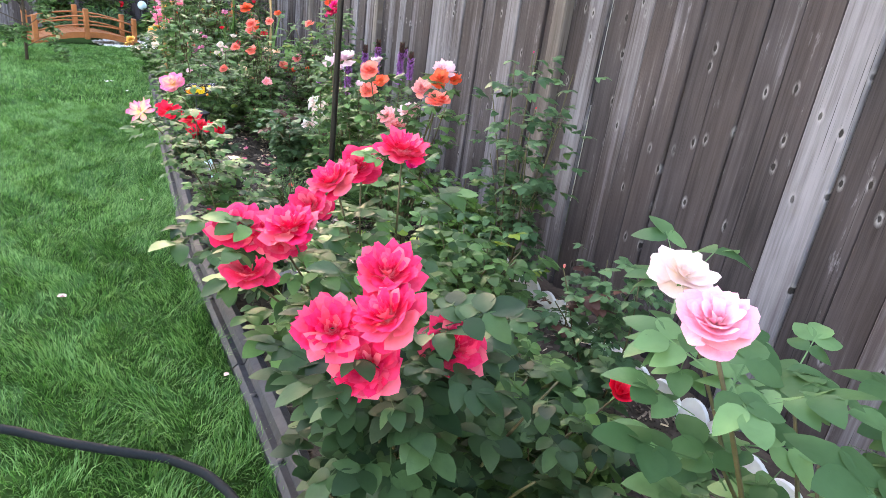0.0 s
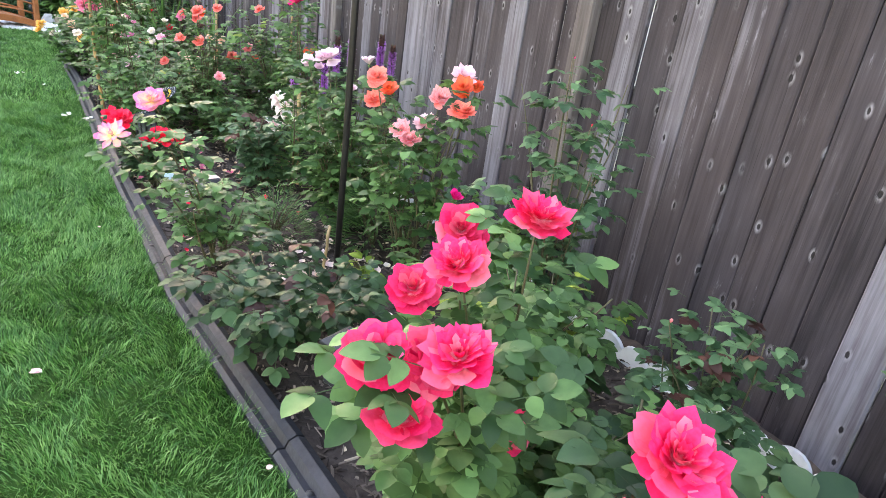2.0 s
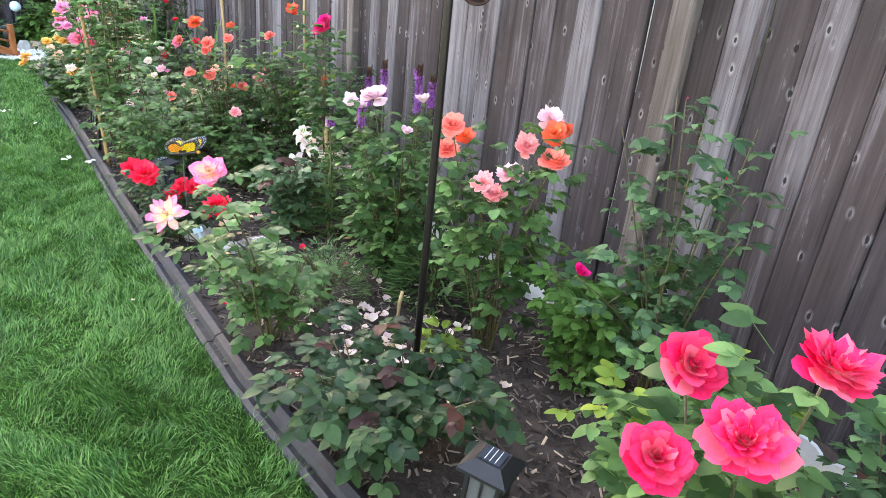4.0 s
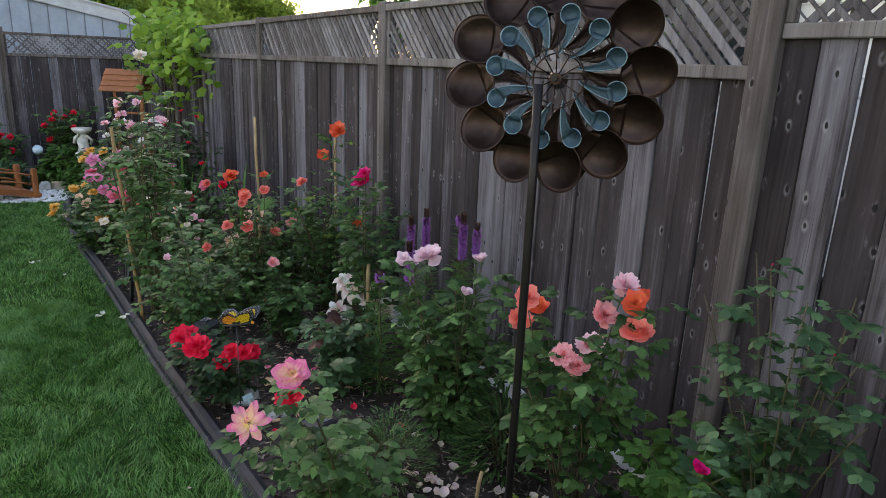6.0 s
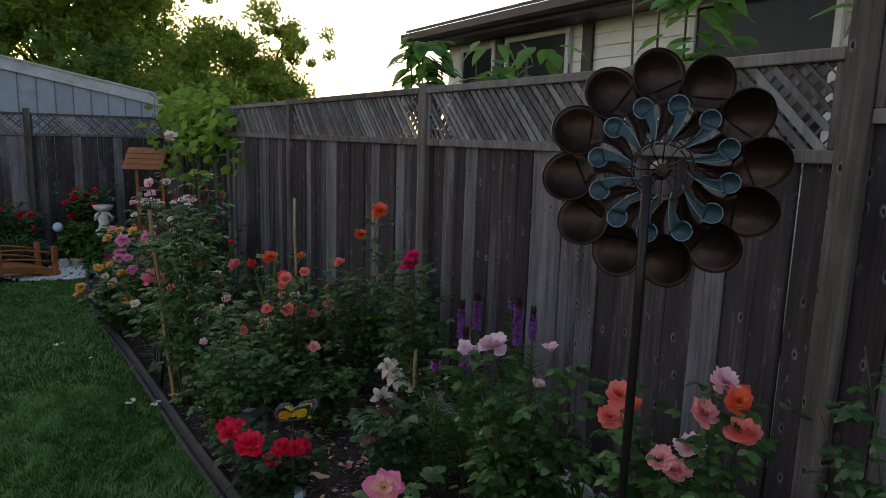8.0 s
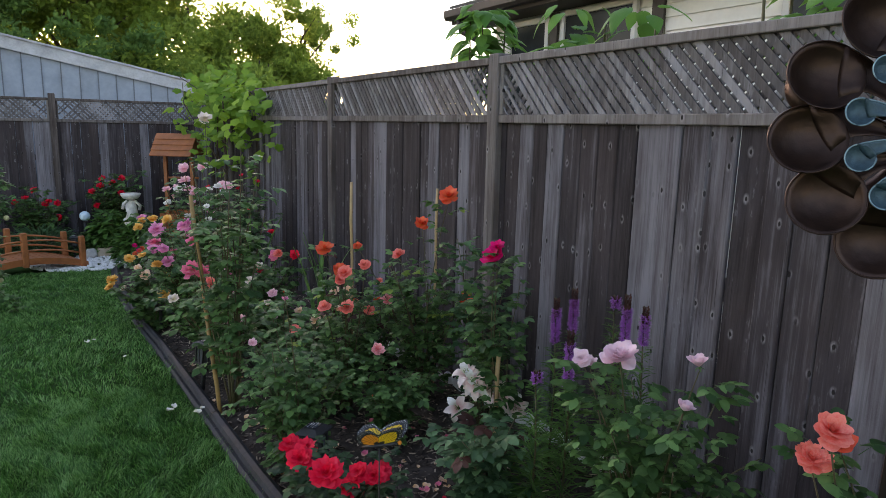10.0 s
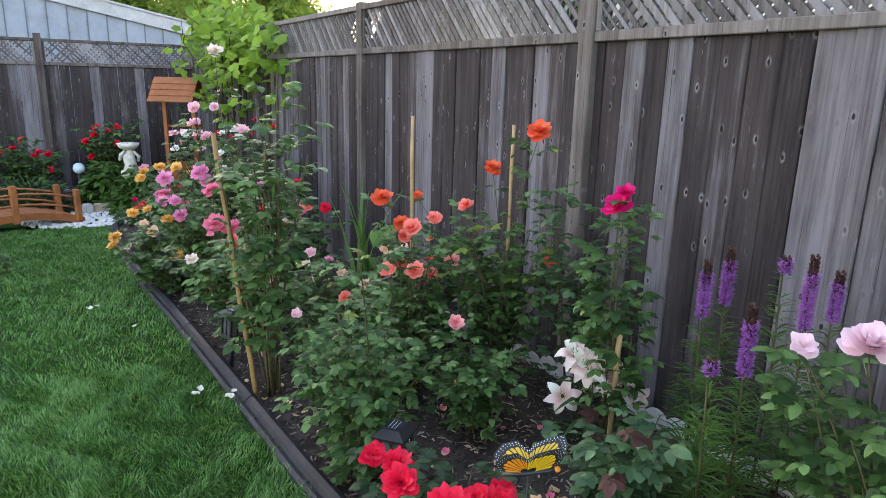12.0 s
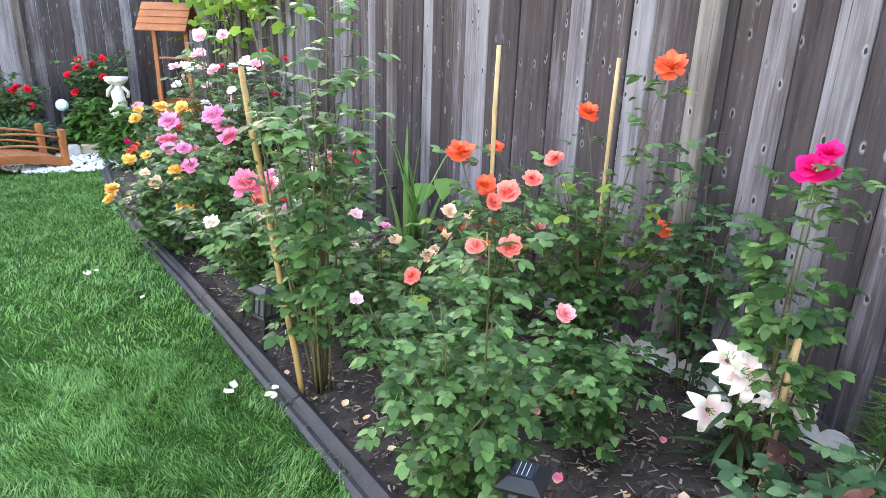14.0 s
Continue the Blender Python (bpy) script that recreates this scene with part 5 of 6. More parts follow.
def grape_vine():
    rng = random.Random(71)
    root = empty("grape_vine", (1.35, 11.0, ground(11.0)), "lime-green grape vine spilling over the fence corner", "vine")
    for k in range(5):
        pts = [(rng.uniform(-0.05, 0.05), rng.uniform(-0.3, 0.3), 0), (0.05, rng.uniform(-0.6, 0.4), 1.2), (rng.uniform(-0.3, 0.2), rng.uniform(-1.2, 1.2), 2.1), (rng.uniform(-0.5, 0.3), rng.uniform(-1.5, 1.5), 2.4)]
        child("stem", tube("stem", pts, [0.016, 0.012, 0.008, 0.004], BARK, 6), root)
    pile = []
    for k in range(900):
        y = rng.gauss(-0.45, 0.75)
        x = rng.gauss(0.12, 0.2)
        z = 2.2 + rng.gauss(0, 0.16) - 0.09 * (y + 0.3) ** 2 + (-abs(rng.gauss(0, 0.42)) if rng.random() < 0.3 else 0)
        d = (rng.uniform(-1, 0.3), rng.uniform(-1, 0.6), rng.uniform(-0.9, 0.3))
        m = aim((x, y, z), d, (rng.uniform(-0.8, 0.1), rng.uniform(-0.9, 0.1), 0.7), rng.uniform(0.08, 0.15))
        if k < 200:
            child("leaf", rng.choice(VINES), root, m)
        else:
            v, f = VINE_SHAPES[k % 4]
            pile.append((np.asarray(v) @ np.array(m.to_3x3()).T + np.array(m.translation), f))
    tagged(child("foliage", mesh_of("foliage", *merge(pile), VINE_PILE, smooth=True), root), kind="stuff")
    child("support_post", tube("support_post", [(0.05, -0.7, 0), (0.05, -0.7, 2.12)], [0.04, 0.04], POST, 4), root)


grape_vine()


# ---- far end: bridge, well, statue, pebbles ----
def bridge():
    root = empty("garden_bridge", pose(-1.0, 11.18, ground(11.3), 0, 0, 22), "small arched cedar garden bridge with posts and rails", "bridge")
    W, half = 0.5, 0.72

    def arch(x):
        return 0.13 * (1 - (x / half) ** 2) + 0.03

    for k in range(15):
        x = -half + 0.05 + k * (2 * half - 0.1) / 14
        s = -0.26 * x / half / half
        part("plank", boxed((-0.044, -W / 2 + 0.03, -0.009), (0.044, W / 2 - 0.03, 0.009), 0.002), CEDAR, root, m=pose(x, 0, arch(x) + 0.03, 0, -math.degrees(math.atan(s)), 0))
    for sy in (-1, 1):
        yy = sy * W / 2
        verts, faces = [], []
        for k in range(13):
            x = -half + 2 * half * k / 12
            for dy in (-0.014, 0.014):
                verts += [(x, yy + dy, arch(x) - 0.035), (x, yy + dy, arch(x) + 0.045)]
        for k in range(12):
            a = 4 * k
            faces += [(a, a + 4, a + 5, a + 1), (a + 2, a + 3, a + 7, a + 6), (a + 1, a + 5, a + 7, a + 3), (a, a + 2, a + 6, a + 4)]
        child("beam", mesh_of("beam", verts, faces, CEDAR), root)
        for x in (-half + 0.06, 0.0 - 0.0, half - 0.06):
            part("post", boxed((x - 0.032, yy - 0.032, arch(x) - 0.06), (x + 0.032, yy + 0.032, arch(x) + 0.36), 0.008), CEDAR, root)
        for dz in (0.14, 0.26):
            line = [(x, yy, arch(x) + dz) for x in np.linspace(-half + 0.06, half - 0.06, 9)]
            child("rail", tube("rail", line, [0.013] * 9, CEDAR, 5), root)
    return root


bridge()


def wishing_well():
    root = empty("wishing_well", (1.03, 11.9, ground(11.9) + 0.10), "cedar wishing well with a shingled plank roof", "wishing well")
    for sx in (-1, 1):
        part("post", boxed((sx * 0.19 - 0.025, -0.025, 0), (sx * 0.19 + 0.025, 0.025, 1.42), 0.004), CEDAR, root)
    for k in range(10):
        a = 2 * math.pi * k / 10
        part("stave", boxed((-0.085, -0.012, 0), (0.085, 0.012, 0.5), 0.003), CEDAR, root, m=Matrix.Rotation(a, 4, "Z") @ Matrix.Translation((0, -0.27, 0)))
    for s in (-1, 1):
        for k in range(4):
            m = Matrix.Translation((0, 0, 1.60)) @ Matrix.Rotation(radians(-s * 42), 4, "X") @ Matrix.Translation((0, s * (0.05 + 0.098 * k), 0.012 * (3 - k) - 0.01))
            part("roof_plank", boxed((-0.29, -0.06, -0.009), (0.29, 0.06, 0.009), 0.003), CEDAR, root, m=m)
    for sx in (-1, 1):
        bm = bmesh.new()
        a = [bm.verts.new(p) for p in ((sx * 0.24, -0.27, 1.34), (sx * 0.24, 0.27, 1.34), (sx * 0.24, 0, 1.58), (sx * 0.22, -0.27, 1.34), (sx * 0.22, 0.27, 1.34), (sx * 0.22, 0, 1.58))]
        for f in ((0, 1, 2), (3, 5, 4), (0, 3, 4, 1), (1, 4, 5, 2), (2, 5, 3, 0)):
            bm.faces.new([a[q] for q in f])
        part("gable", bm, CEDAR, root)
    child("crank_bar", tube("crank_bar", [(-0.22, 0, 1.0), (0.28, 0, 1.0)], [0.016, 0.016], CEDAR, 6), root)
    root.rotation_euler.z = radians(-32)


wishing_well()


def statue():
    items = [tube_data([(0, 0, 0), (0, 0, 0.06), (0, 0, 0.08), (0, 0, 0.42), (0, 0, 0.46), (0, 0, 0.52)], [0.13, 0.13, 0.085, 0.075, 0.11, 0.11], 14)]
    items.append(tube_data([(0, 0, 0.52), (0.01, 0, 0.60), (-0.01, 0, 0.70), (0.015, 0, 0.76), (0, 0, 0.80)], [0.085, 0.07, 0.075, 0.045, 0.03], 12))
    items.append(tube_data([(0, 0, 0.78), (0, 0, 0.80), (0, 0, 0.83), (0, 0, 0.87), (0, 0, 0.855)], [0.04, 0.09, 0.12, 0.135, 0.10], 14))
    items.append(tube_data([(-0.11, 0, 0.66), (-0.1, -0.03, 0.73), (-0.05, -0.03, 0.78)], [0.02, 0.02, 0.015], 6))
    items.append(tube_data([(0.1, 0.0, 0.64), (0.11, -0.03, 0.70), (0.05, -0.03, 0.77)], [0.02, 0.02, 0.015], 6))
    ob = tagged(new("garden_statue", mesh_of("garden_statue", *merge(items), STATUE, smooth=True)), "small white stone garden statue holding a shallow bowl", "statue")
    ob.location = (0.36, 11.75, ground(11.75) + 0.03)


statue()

bm = bmesh.new()
bmesh.ops.create_uvsphere(bm, u_segments=20, v_segments=12, radius=0.072)
me = bpy.data.meshes.new("gazing_ball")
bm.to_mesh(me), bm.free()
me.materials.append(BALL)
me.polygons.foreach_set("use_smooth", [True] * len(me.polygons))
ball = tagged(new("gazing_ball", me), "pale blue glass gazing ball on a dark stand", "garden ornament")
ball.location = (-0.19, 12.4, 0.02)
child("stand", tube("stand", [(0, 0, -0.6), (0, 0, -0.08)], [0.03, 0.025], BLACK, 8), ball)


def pebbles():
    rng = random.Random(81)
    v0 = [(math.cos(a) * r, math.sin(a) * r, z) for z, r in ((-0.4, 0.7), (0.2, 1.0), (0.7, 0.5)) for a in (0, 1.57, 3.14, 4.71)]
    f0 = [(k + 4 * j, (k + 1) % 4 + 4 * j, (k + 1) % 4 + 4 * (j + 1), k + 4 * (j + 1)) for j in range(2) for k in range(4)] + [(8, 9, 10, 11)]
    items = []
    for _ in range(1500):
        y = rng.uniform(10.75, 12.2)
        x = rng.uniform(-0.9, 0.55)
        if (x + 0.15) ** 2 / 0.55 + (y - 11.5) ** 2 / 0.5 > 1:
            continue
        s = rng.uniform(0.012, 0.024)
        m = pose(x, y, ground(y) + 0.008, 0, 0, rng.uniform(0, 360))
        items.append(([tuple(m @ Vector((a * s * 1.3, b * s, c * s))) for a, b, c in v0], f0))
    tagged(new("pebbles", mesh_of("pebbles", *merge(items), PEBBLE, smooth=True)), "bed of white pebbles beside the bridge", "pebbles", kind="stuff")


pebbles()


def rock(label, x, y, sx, sy, sz, material, seed, name="rock"):
    bm = bmesh.new()
    bmesh.ops.create_icosphere(bm, subdivisions=3, radius=1.0)
    for v in bm.verts:
        v.co *= 1 + 0.22 * noise.noise(v.co * 1.6 + Vector((seed, 0, 0))) + 0.06 * noise.noise(v.co * 6)
        v.co = Vector((v.co.x * sx, v.co.y * sy, max(v.co.z, -0.3) * sz))
    me = bpy.data.meshes.new(name)
    bm.to_mesh(me), bm.free()
    me.materials.append(material)
    me.polygons.foreach_set("use_smooth", [True] * len(me.polygons))
    ob = tagged(new(name, me), label, "stone")
    ob.location = (x, y, ground(y) + 0.25 * sz)


rock("flat pale grey stone on the mulch", 0.33, 3.84, 0.075, 0.06, 0.045, STONE, 3)
rock("second flat pale stone on the mulch", 0.42, 3.62, 0.06, 0.05, 0.03, STONE, 7)
rock("small grey boulder by the pebbles", -0.16, 12.0, 0.09, 0.07, 0.11, STONE, 5)
blk = new("stone_block", bpy.data.meshes.new("stone_block"))
bm = boxed((-0.24, -0.06, 0), (0.24, 0.06, 0.13), 0.012)
bm.to_mesh(blk.data), bm.free()
blk.data.materials.append(TAN_STONE)
blk.matrix_basis = pose(0.16, 12.02, ground(12.0), 0, 0, -6)
tagged(blk, "tan stone edging block behind the pebbles", "stone block")


# ---- low shrubs and flowers ----
def shrub(name, label, x, y, rx, ry, h, count, leaf_size, kind, seed, narrow=False, category="shrub"):
    """A rounded low plant: many short twigs from the foot and small leaves on a loose dome."""
    rng = random.Random(seed)
    z0 = ground(y)
    root = empty(name, (x, y, z0), label, category)
    pile, twigs = [], []
    for k in range(14):
        a = rng.uniform(0, 6.28)
        e = (rx * 0.7 * math.cos(a), ry * 0.7 * math.sin(a), h * rng.uniform(0.5, 0.9))
        twigs.append(tube_data([(0, 0, -0.02), (e[0] * 0.4, e[1] * 0.4, e[2] * 0.6), e], [0.005, 0.004, 0.002], 4))
    for tv, tf in twigs:
        child("twig", mesh_of("twig", tv, tf, CANE), root)
    for k in range(count):
        a, r = rng.uniform(0, 6.28), math.sqrt(rng.random())
        z = h * (1 - 0.75 * r * r) * rng.uniform(0.25, 1.05)
        p = (rx * r * math.cos(a), ry * r * math.sin(a), z)
        d = Vector((math.cos(a), math.sin(a), rng.uniform(0.2, 1.4) if narrow else rng.uniform(-0.4, 0.7)))
        m = aim(p, d, (rng.uniform(-0.4, 0.4), rng.uniform(-0.4, 0.4), 1), leaf_size * rng.uniform(0.7, 1.3))
        v, f = leaflet((0, 0, 0), 0, 1.0, 0.12 if narrow else 0.55, 0.3, 0.25)
        pile.append(([tuple(m @ Vector(q)) for q in v], f))
    tagged(child("foliage", mesh_of("foliage", *merge(pile), LEAF[kind][1]), root), kind="stuff")
    return root


shrub("rosemary_plant", "small fine-leaved grey-green herb in the mulch", 0.62, 2.95, 0.16, 0.16, 0.26, 1700, 0.03, "green", 91, True, "herb")
shrub("fern_plant", "dark feathery plant at the foot of the roses", 1.02, 2.78, 0.15, 0.15, 0.28, 600, 0.08, "green", 92, True, "fern")
shrub("hydrangea_shrub", "rounded leafy green shrub by the back fence", 0.12, 12.3, 0.32, 0.25, 0.62, 900, 0.12, "light", 93)
shrub("hydrangea_shrub", "rounded leafy green shrub in front of the statue", 0.44, 11.5, 0.3, 0.2, 0.62, 900, 0.12, "light", 94)
shrub("lavender_clump", "grey-green lavender clump behind the bridge", -0.75, 12.3, 0.55, 0.3, 0.42, 1600, 0.14, "blue", 95, True, "lavender")
shrub("low_herb", "small grey-green mound beside the pebbles", 0.22, 10.9, 0.16, 0.14, 0.16, 500, 0.06, "blue", 96, True, "herb")
shrub("marigold_plant", "orange-flowered low plant at the bed's end", 0.42, 10.7, 0.22, 0.2, 0.3, 420, 0.06, "green", 97)
shrub("leafy_weed", "yellowing low leafy plant on mulch", 0.80, 2.37, 0.06, 0.06, 0.16, 50, 0.05, "lime", 98)
shrub("leafy_clump", "low green leafy clump by the far roses", 0.85, 9.9, 0.4, 0.5, 0.6, 900, 0.09, "dark", 99)
rr = random.Random(101)
for k in range(9):
    ob = tagged(new("flower", bloom_mesh("rosette", "orange" if k < 7 else "magenta", k % 3)), "small orange bedding flower" if k < 7 else "small magenta bedding flower", "flower", "bedding flowers")
    ob.matrix_basis = aim((0.42 + rr.uniform(-0.2, 0.2), 10.62 + rr.uniform(-0.18, 0.1), ground(10.7) + rr.uniform(0.22, 0.34)), (1, 0, 0), (-0.3, -0.5, 1), 0.032)


def iris(x, y, seed, count, h):
    rng = random.Random(seed)
    root = empty("iris_clump", (x, y, ground(y)), "tall sword-shaped green leaves in a clump", "iris")
    for k in range(count):
        a = rng.uniform(0, 6.28)
        L, lean = h * rng.uniform(0.6, 1.0), rng.uniform(0.05, 0.4)
        verts, faces = [], []
        for j in range(7):
            v = j / 6
            w = 0.016 * (1 - v ** 3) + 0.001
            c = Vector((math.cos(a) * lean * v * v * L + rng.uniform(-0.002, 0.002), math.sin(a) * lean * v * v * L, L * v - 0.25 * lean * v ** 3 * L))
            side = Vector((-math.sin(a), math.cos(a), 0)) * w
            verts += [tuple(c - side), tuple(c + Vector((math.cos(a), math.sin(a), 0)) * 0.004), tuple(c + side)]
        for j in range(6):
            b = 3 * j
            faces += [(b, b + 1, b + 4, b + 3), (b + 1, b + 2, b + 5, b + 4)]
        child("leaf", mesh_of("leaf", verts, faces, LEAF["light" if k % 3 else "green"][0], smooth=True), root, Matrix.Translation((rng.uniform(-0.06, 0.06), rng.uniform(-0.06, 0.06), 0)))


iris(0.98, 5.95, 111, 14, 0.95)
iris(0.78, 7.0, 112, 18, 1.05)
iris(0.65, 7.6, 113, 8, 0.9)
for k, (x, y, z) in enumerate(((1.2, 6.0, 0.38), (1.12, 6.15, 0.15), (1.25, 6.3, 0.28))):
    pl = empty("hollyhock_plant", (x, y, ground(y)), "broad round green leaf on a stalk", "plant", "broad plants by the fence")
    child("stem", tube("stem", [(0, 0, 0), (0.01, 0, z - ground(y))], [0.006, 0.004], CANE, 5), pl)
    child("leaf", BROAD[k], pl, aim((0, 0, z - ground(y)), (-0.5, -0.6, 0.2), (-0.3, -0.4, 0.8), 0.2))


def liatris(x, y, top, spike, seed):
    rng = random.Random(seed)
    z0 = ground(y)
    root = empty("liatris", (x, y, z0), "purple liatris spike with fine narrow leaves", "flower", "purple spikes")
    H = top - z0
    child("stem", tube("stem", [(0, 0, -0.02), (0.01, 0.0, H * 0.5), (0.0, 0.01, H)], [0.005, 0.004, 0.003], CANE, 5), root)
    verts, faces, uvs = [], [], []
    for k in range(int(spike * 3600)):
        s = 0.25 + 0.75 * rng.random()
        z = H - spike * s
        a = rng.uniform(0, 6.28)
        r = 0.015 + 0.008 * math.sin(min(1, s * 1.4) * 2.2)
        c = Vector((r * 0.5 * math.cos(a), r * 0.5 * math.sin(a), z))
        d = Vector((math.cos(a), math.sin(a), rng.uniform(-0.2, 0.9))).normalized() * rng.uniform(0.010, 0.02)
        w = Vector((-math.sin(a), math.cos(a), 0)) * 0.004
        n0 = len(verts)
        verts += [tuple(c - w), tuple(c + w), tuple(c + d)]
        uvs += [(0, 0), (1, 0), (0.5, 1)]
        faces.append((n0, n0 + 1, n0 + 2))
    child("flower_spike", mesh_of("flower_spike", verts, faces, PETALS["purple"], uvs), root, label="fluffy purple flower spike")
    buds = [tube_data([(0.008 * math.cos(k * 2.4), 0.008 * math.sin(k * 2.4), H - 0.002 * k - 0.01), (0.013 * math.cos(k * 2.4), 0.013 * math.sin(k * 2.4), H - 0.002 * k)], [0.0045, 0.0035], 4) for k in range(max(14, int(spike * 200)))]
    tagged(child("bud_tip", mesh_of("bud_tip", *merge(buds), LEAF["red"][1]), root), kind="stuff")
    pile = []
    for k in range(200):
        s = rng.random()
        a = k * 2.4
        L = 0.04 + 0.11 * (1 - s)
        v, f = leaflet((0, 0, 0), 0, L, 0.0075, 0.3, 0.2)
        m = aim((0, 0, 0.03 + s * max(0.05, H - spike - 0.03)), (math.cos(a), math.sin(a), 0.5))
        pile.append(([tuple(m @ Vector(q)) for q in v], f))
    tagged(child("narrow_leaves", mesh_of("narrow_leaves", *merge(pile), LEAF["light"][1]), root), kind="stuff")


for k, (x, y, top, sp) in enumerate(((1.20, 3.82, 0.70, 0.20), (1.27, 3.79, 0.74, 0.2), (1.03, 3.54, 0.66, 0.22), (0.877, 3.54, 0.53, 0.05), (1.34, 3.56, 0.76, 0.24), (1.40, 3.68, 0.72, 0.06), (1.38, 3.5, 0.72, 0.16))):
    liatris(x, y, top, sp, 120 + k)


def lily_petal(color):
    verts, faces, uvs = [], [], []
    for j in range(7):
        v = j / 6
        w = 0.023 * math.sin(math.pi * (0.12 + 0.85 * v)) ** 0.8
        for i in (-1, 0, 1):
            verts.append((0.008 + 0.078 * v, i * w, 0.062 * v - 0.085 * v ** 3.2 + 0.007 * abs(i)))
            uvs.append((i * 0.5 + 0.5, v))
    for j in range(6):
        b = 3 * j
        faces += [(b, b + 1, b + 4, b + 3), (b + 1, b + 2, b + 5, b + 4)]
    return mesh_of("petal", verts, faces, PETALS[color], uvs, smooth=True)


LILY_PETALS = {c: lily_petal(c) for c in ("lily", "white")}


def lily_plant():
    rng = random.Random(131)
    x, y = 1.08, 4.16
    z0 = ground(y)
    root = empty("lily", (x, y, z0), "white and pale pink lilies over dark strap leaves", "lily")
    for k in range(10):
        along, z = -0.12 + 0.24 * ((k * 7) % 10) / 9, 0.10 + 0.16 * ((k * 3) % 10) / 9
        bx, by, bz = 1.08 + 0.85 * along + rng.uniform(-0.02, 0.02), 4.13 - 0.53 * along + rng.uniform(-0.02, 0.02), z
        end = Vector((bx - x, by - y, bz - z0))
        child("stem", tube("stem", [(0, 0, 0), tuple(end * 0.5 + Vector((0, 0, 0.04))), tuple(end)], [0.005, 0.004, 0.003], CANE, 5), root)
        tilt = Vector((rng.uniform(-0.8, -0.2), rng.uniform(-1.0, -0.3), rng.uniform(0.3, 0.9)))
        stamens = merge([tube_data([(0, 0, 0), (0.014 * math.cos(q), 0.014 * math.sin(q), 0.055)], [0.0012, 0.002], 4) for q in range(6)])
        heart = child("bloom", mesh_of("bloom", *stamens, LEAF["lime"][0]), root, aim(end, tilt.cross(Vector((0.2, 1, 0.1))), tilt, 0.85))
        for p in range(6):
            child("petal", LILY_PETALS["lily" if (k + p) % 3 else "white"], heart, Matrix.Rotation(math.pi / 3 * p + rng.uniform(-0.1, 0.1), 4, "Z") @ Matrix.Rotation(rng.uniform(-0.3, 0.25), 4, "Y"))
    for k in range(46):
        a = rng.uniform(0, 6.28)
        v, f = leaflet((0, 0, 0), 0, rng.uniform(0.12, 0.2), 0.02, 0.4, 0.25)
        child("leaf", mesh_of("leaf", v, f, LEAF["dark"][0]), root, aim((0.02 * math.cos(a), 0.02 * math.sin(a), rng.uniform(0.02, 0.26)), (math.cos(a), math.sin(a), rng.uniform(0.1, 0.9))))


lily_plant()


# ---- butterfly ornament ----
YELLOW = simple("wing_yellow", (0.80, 0.48, 0.02), 0.45, 0, 0.15, 8, 0.0)
ORANGE = simple("wing_orange", (0.80, 0.26, 0.02), 0.45, 0, 0.15, 8, 0.0)


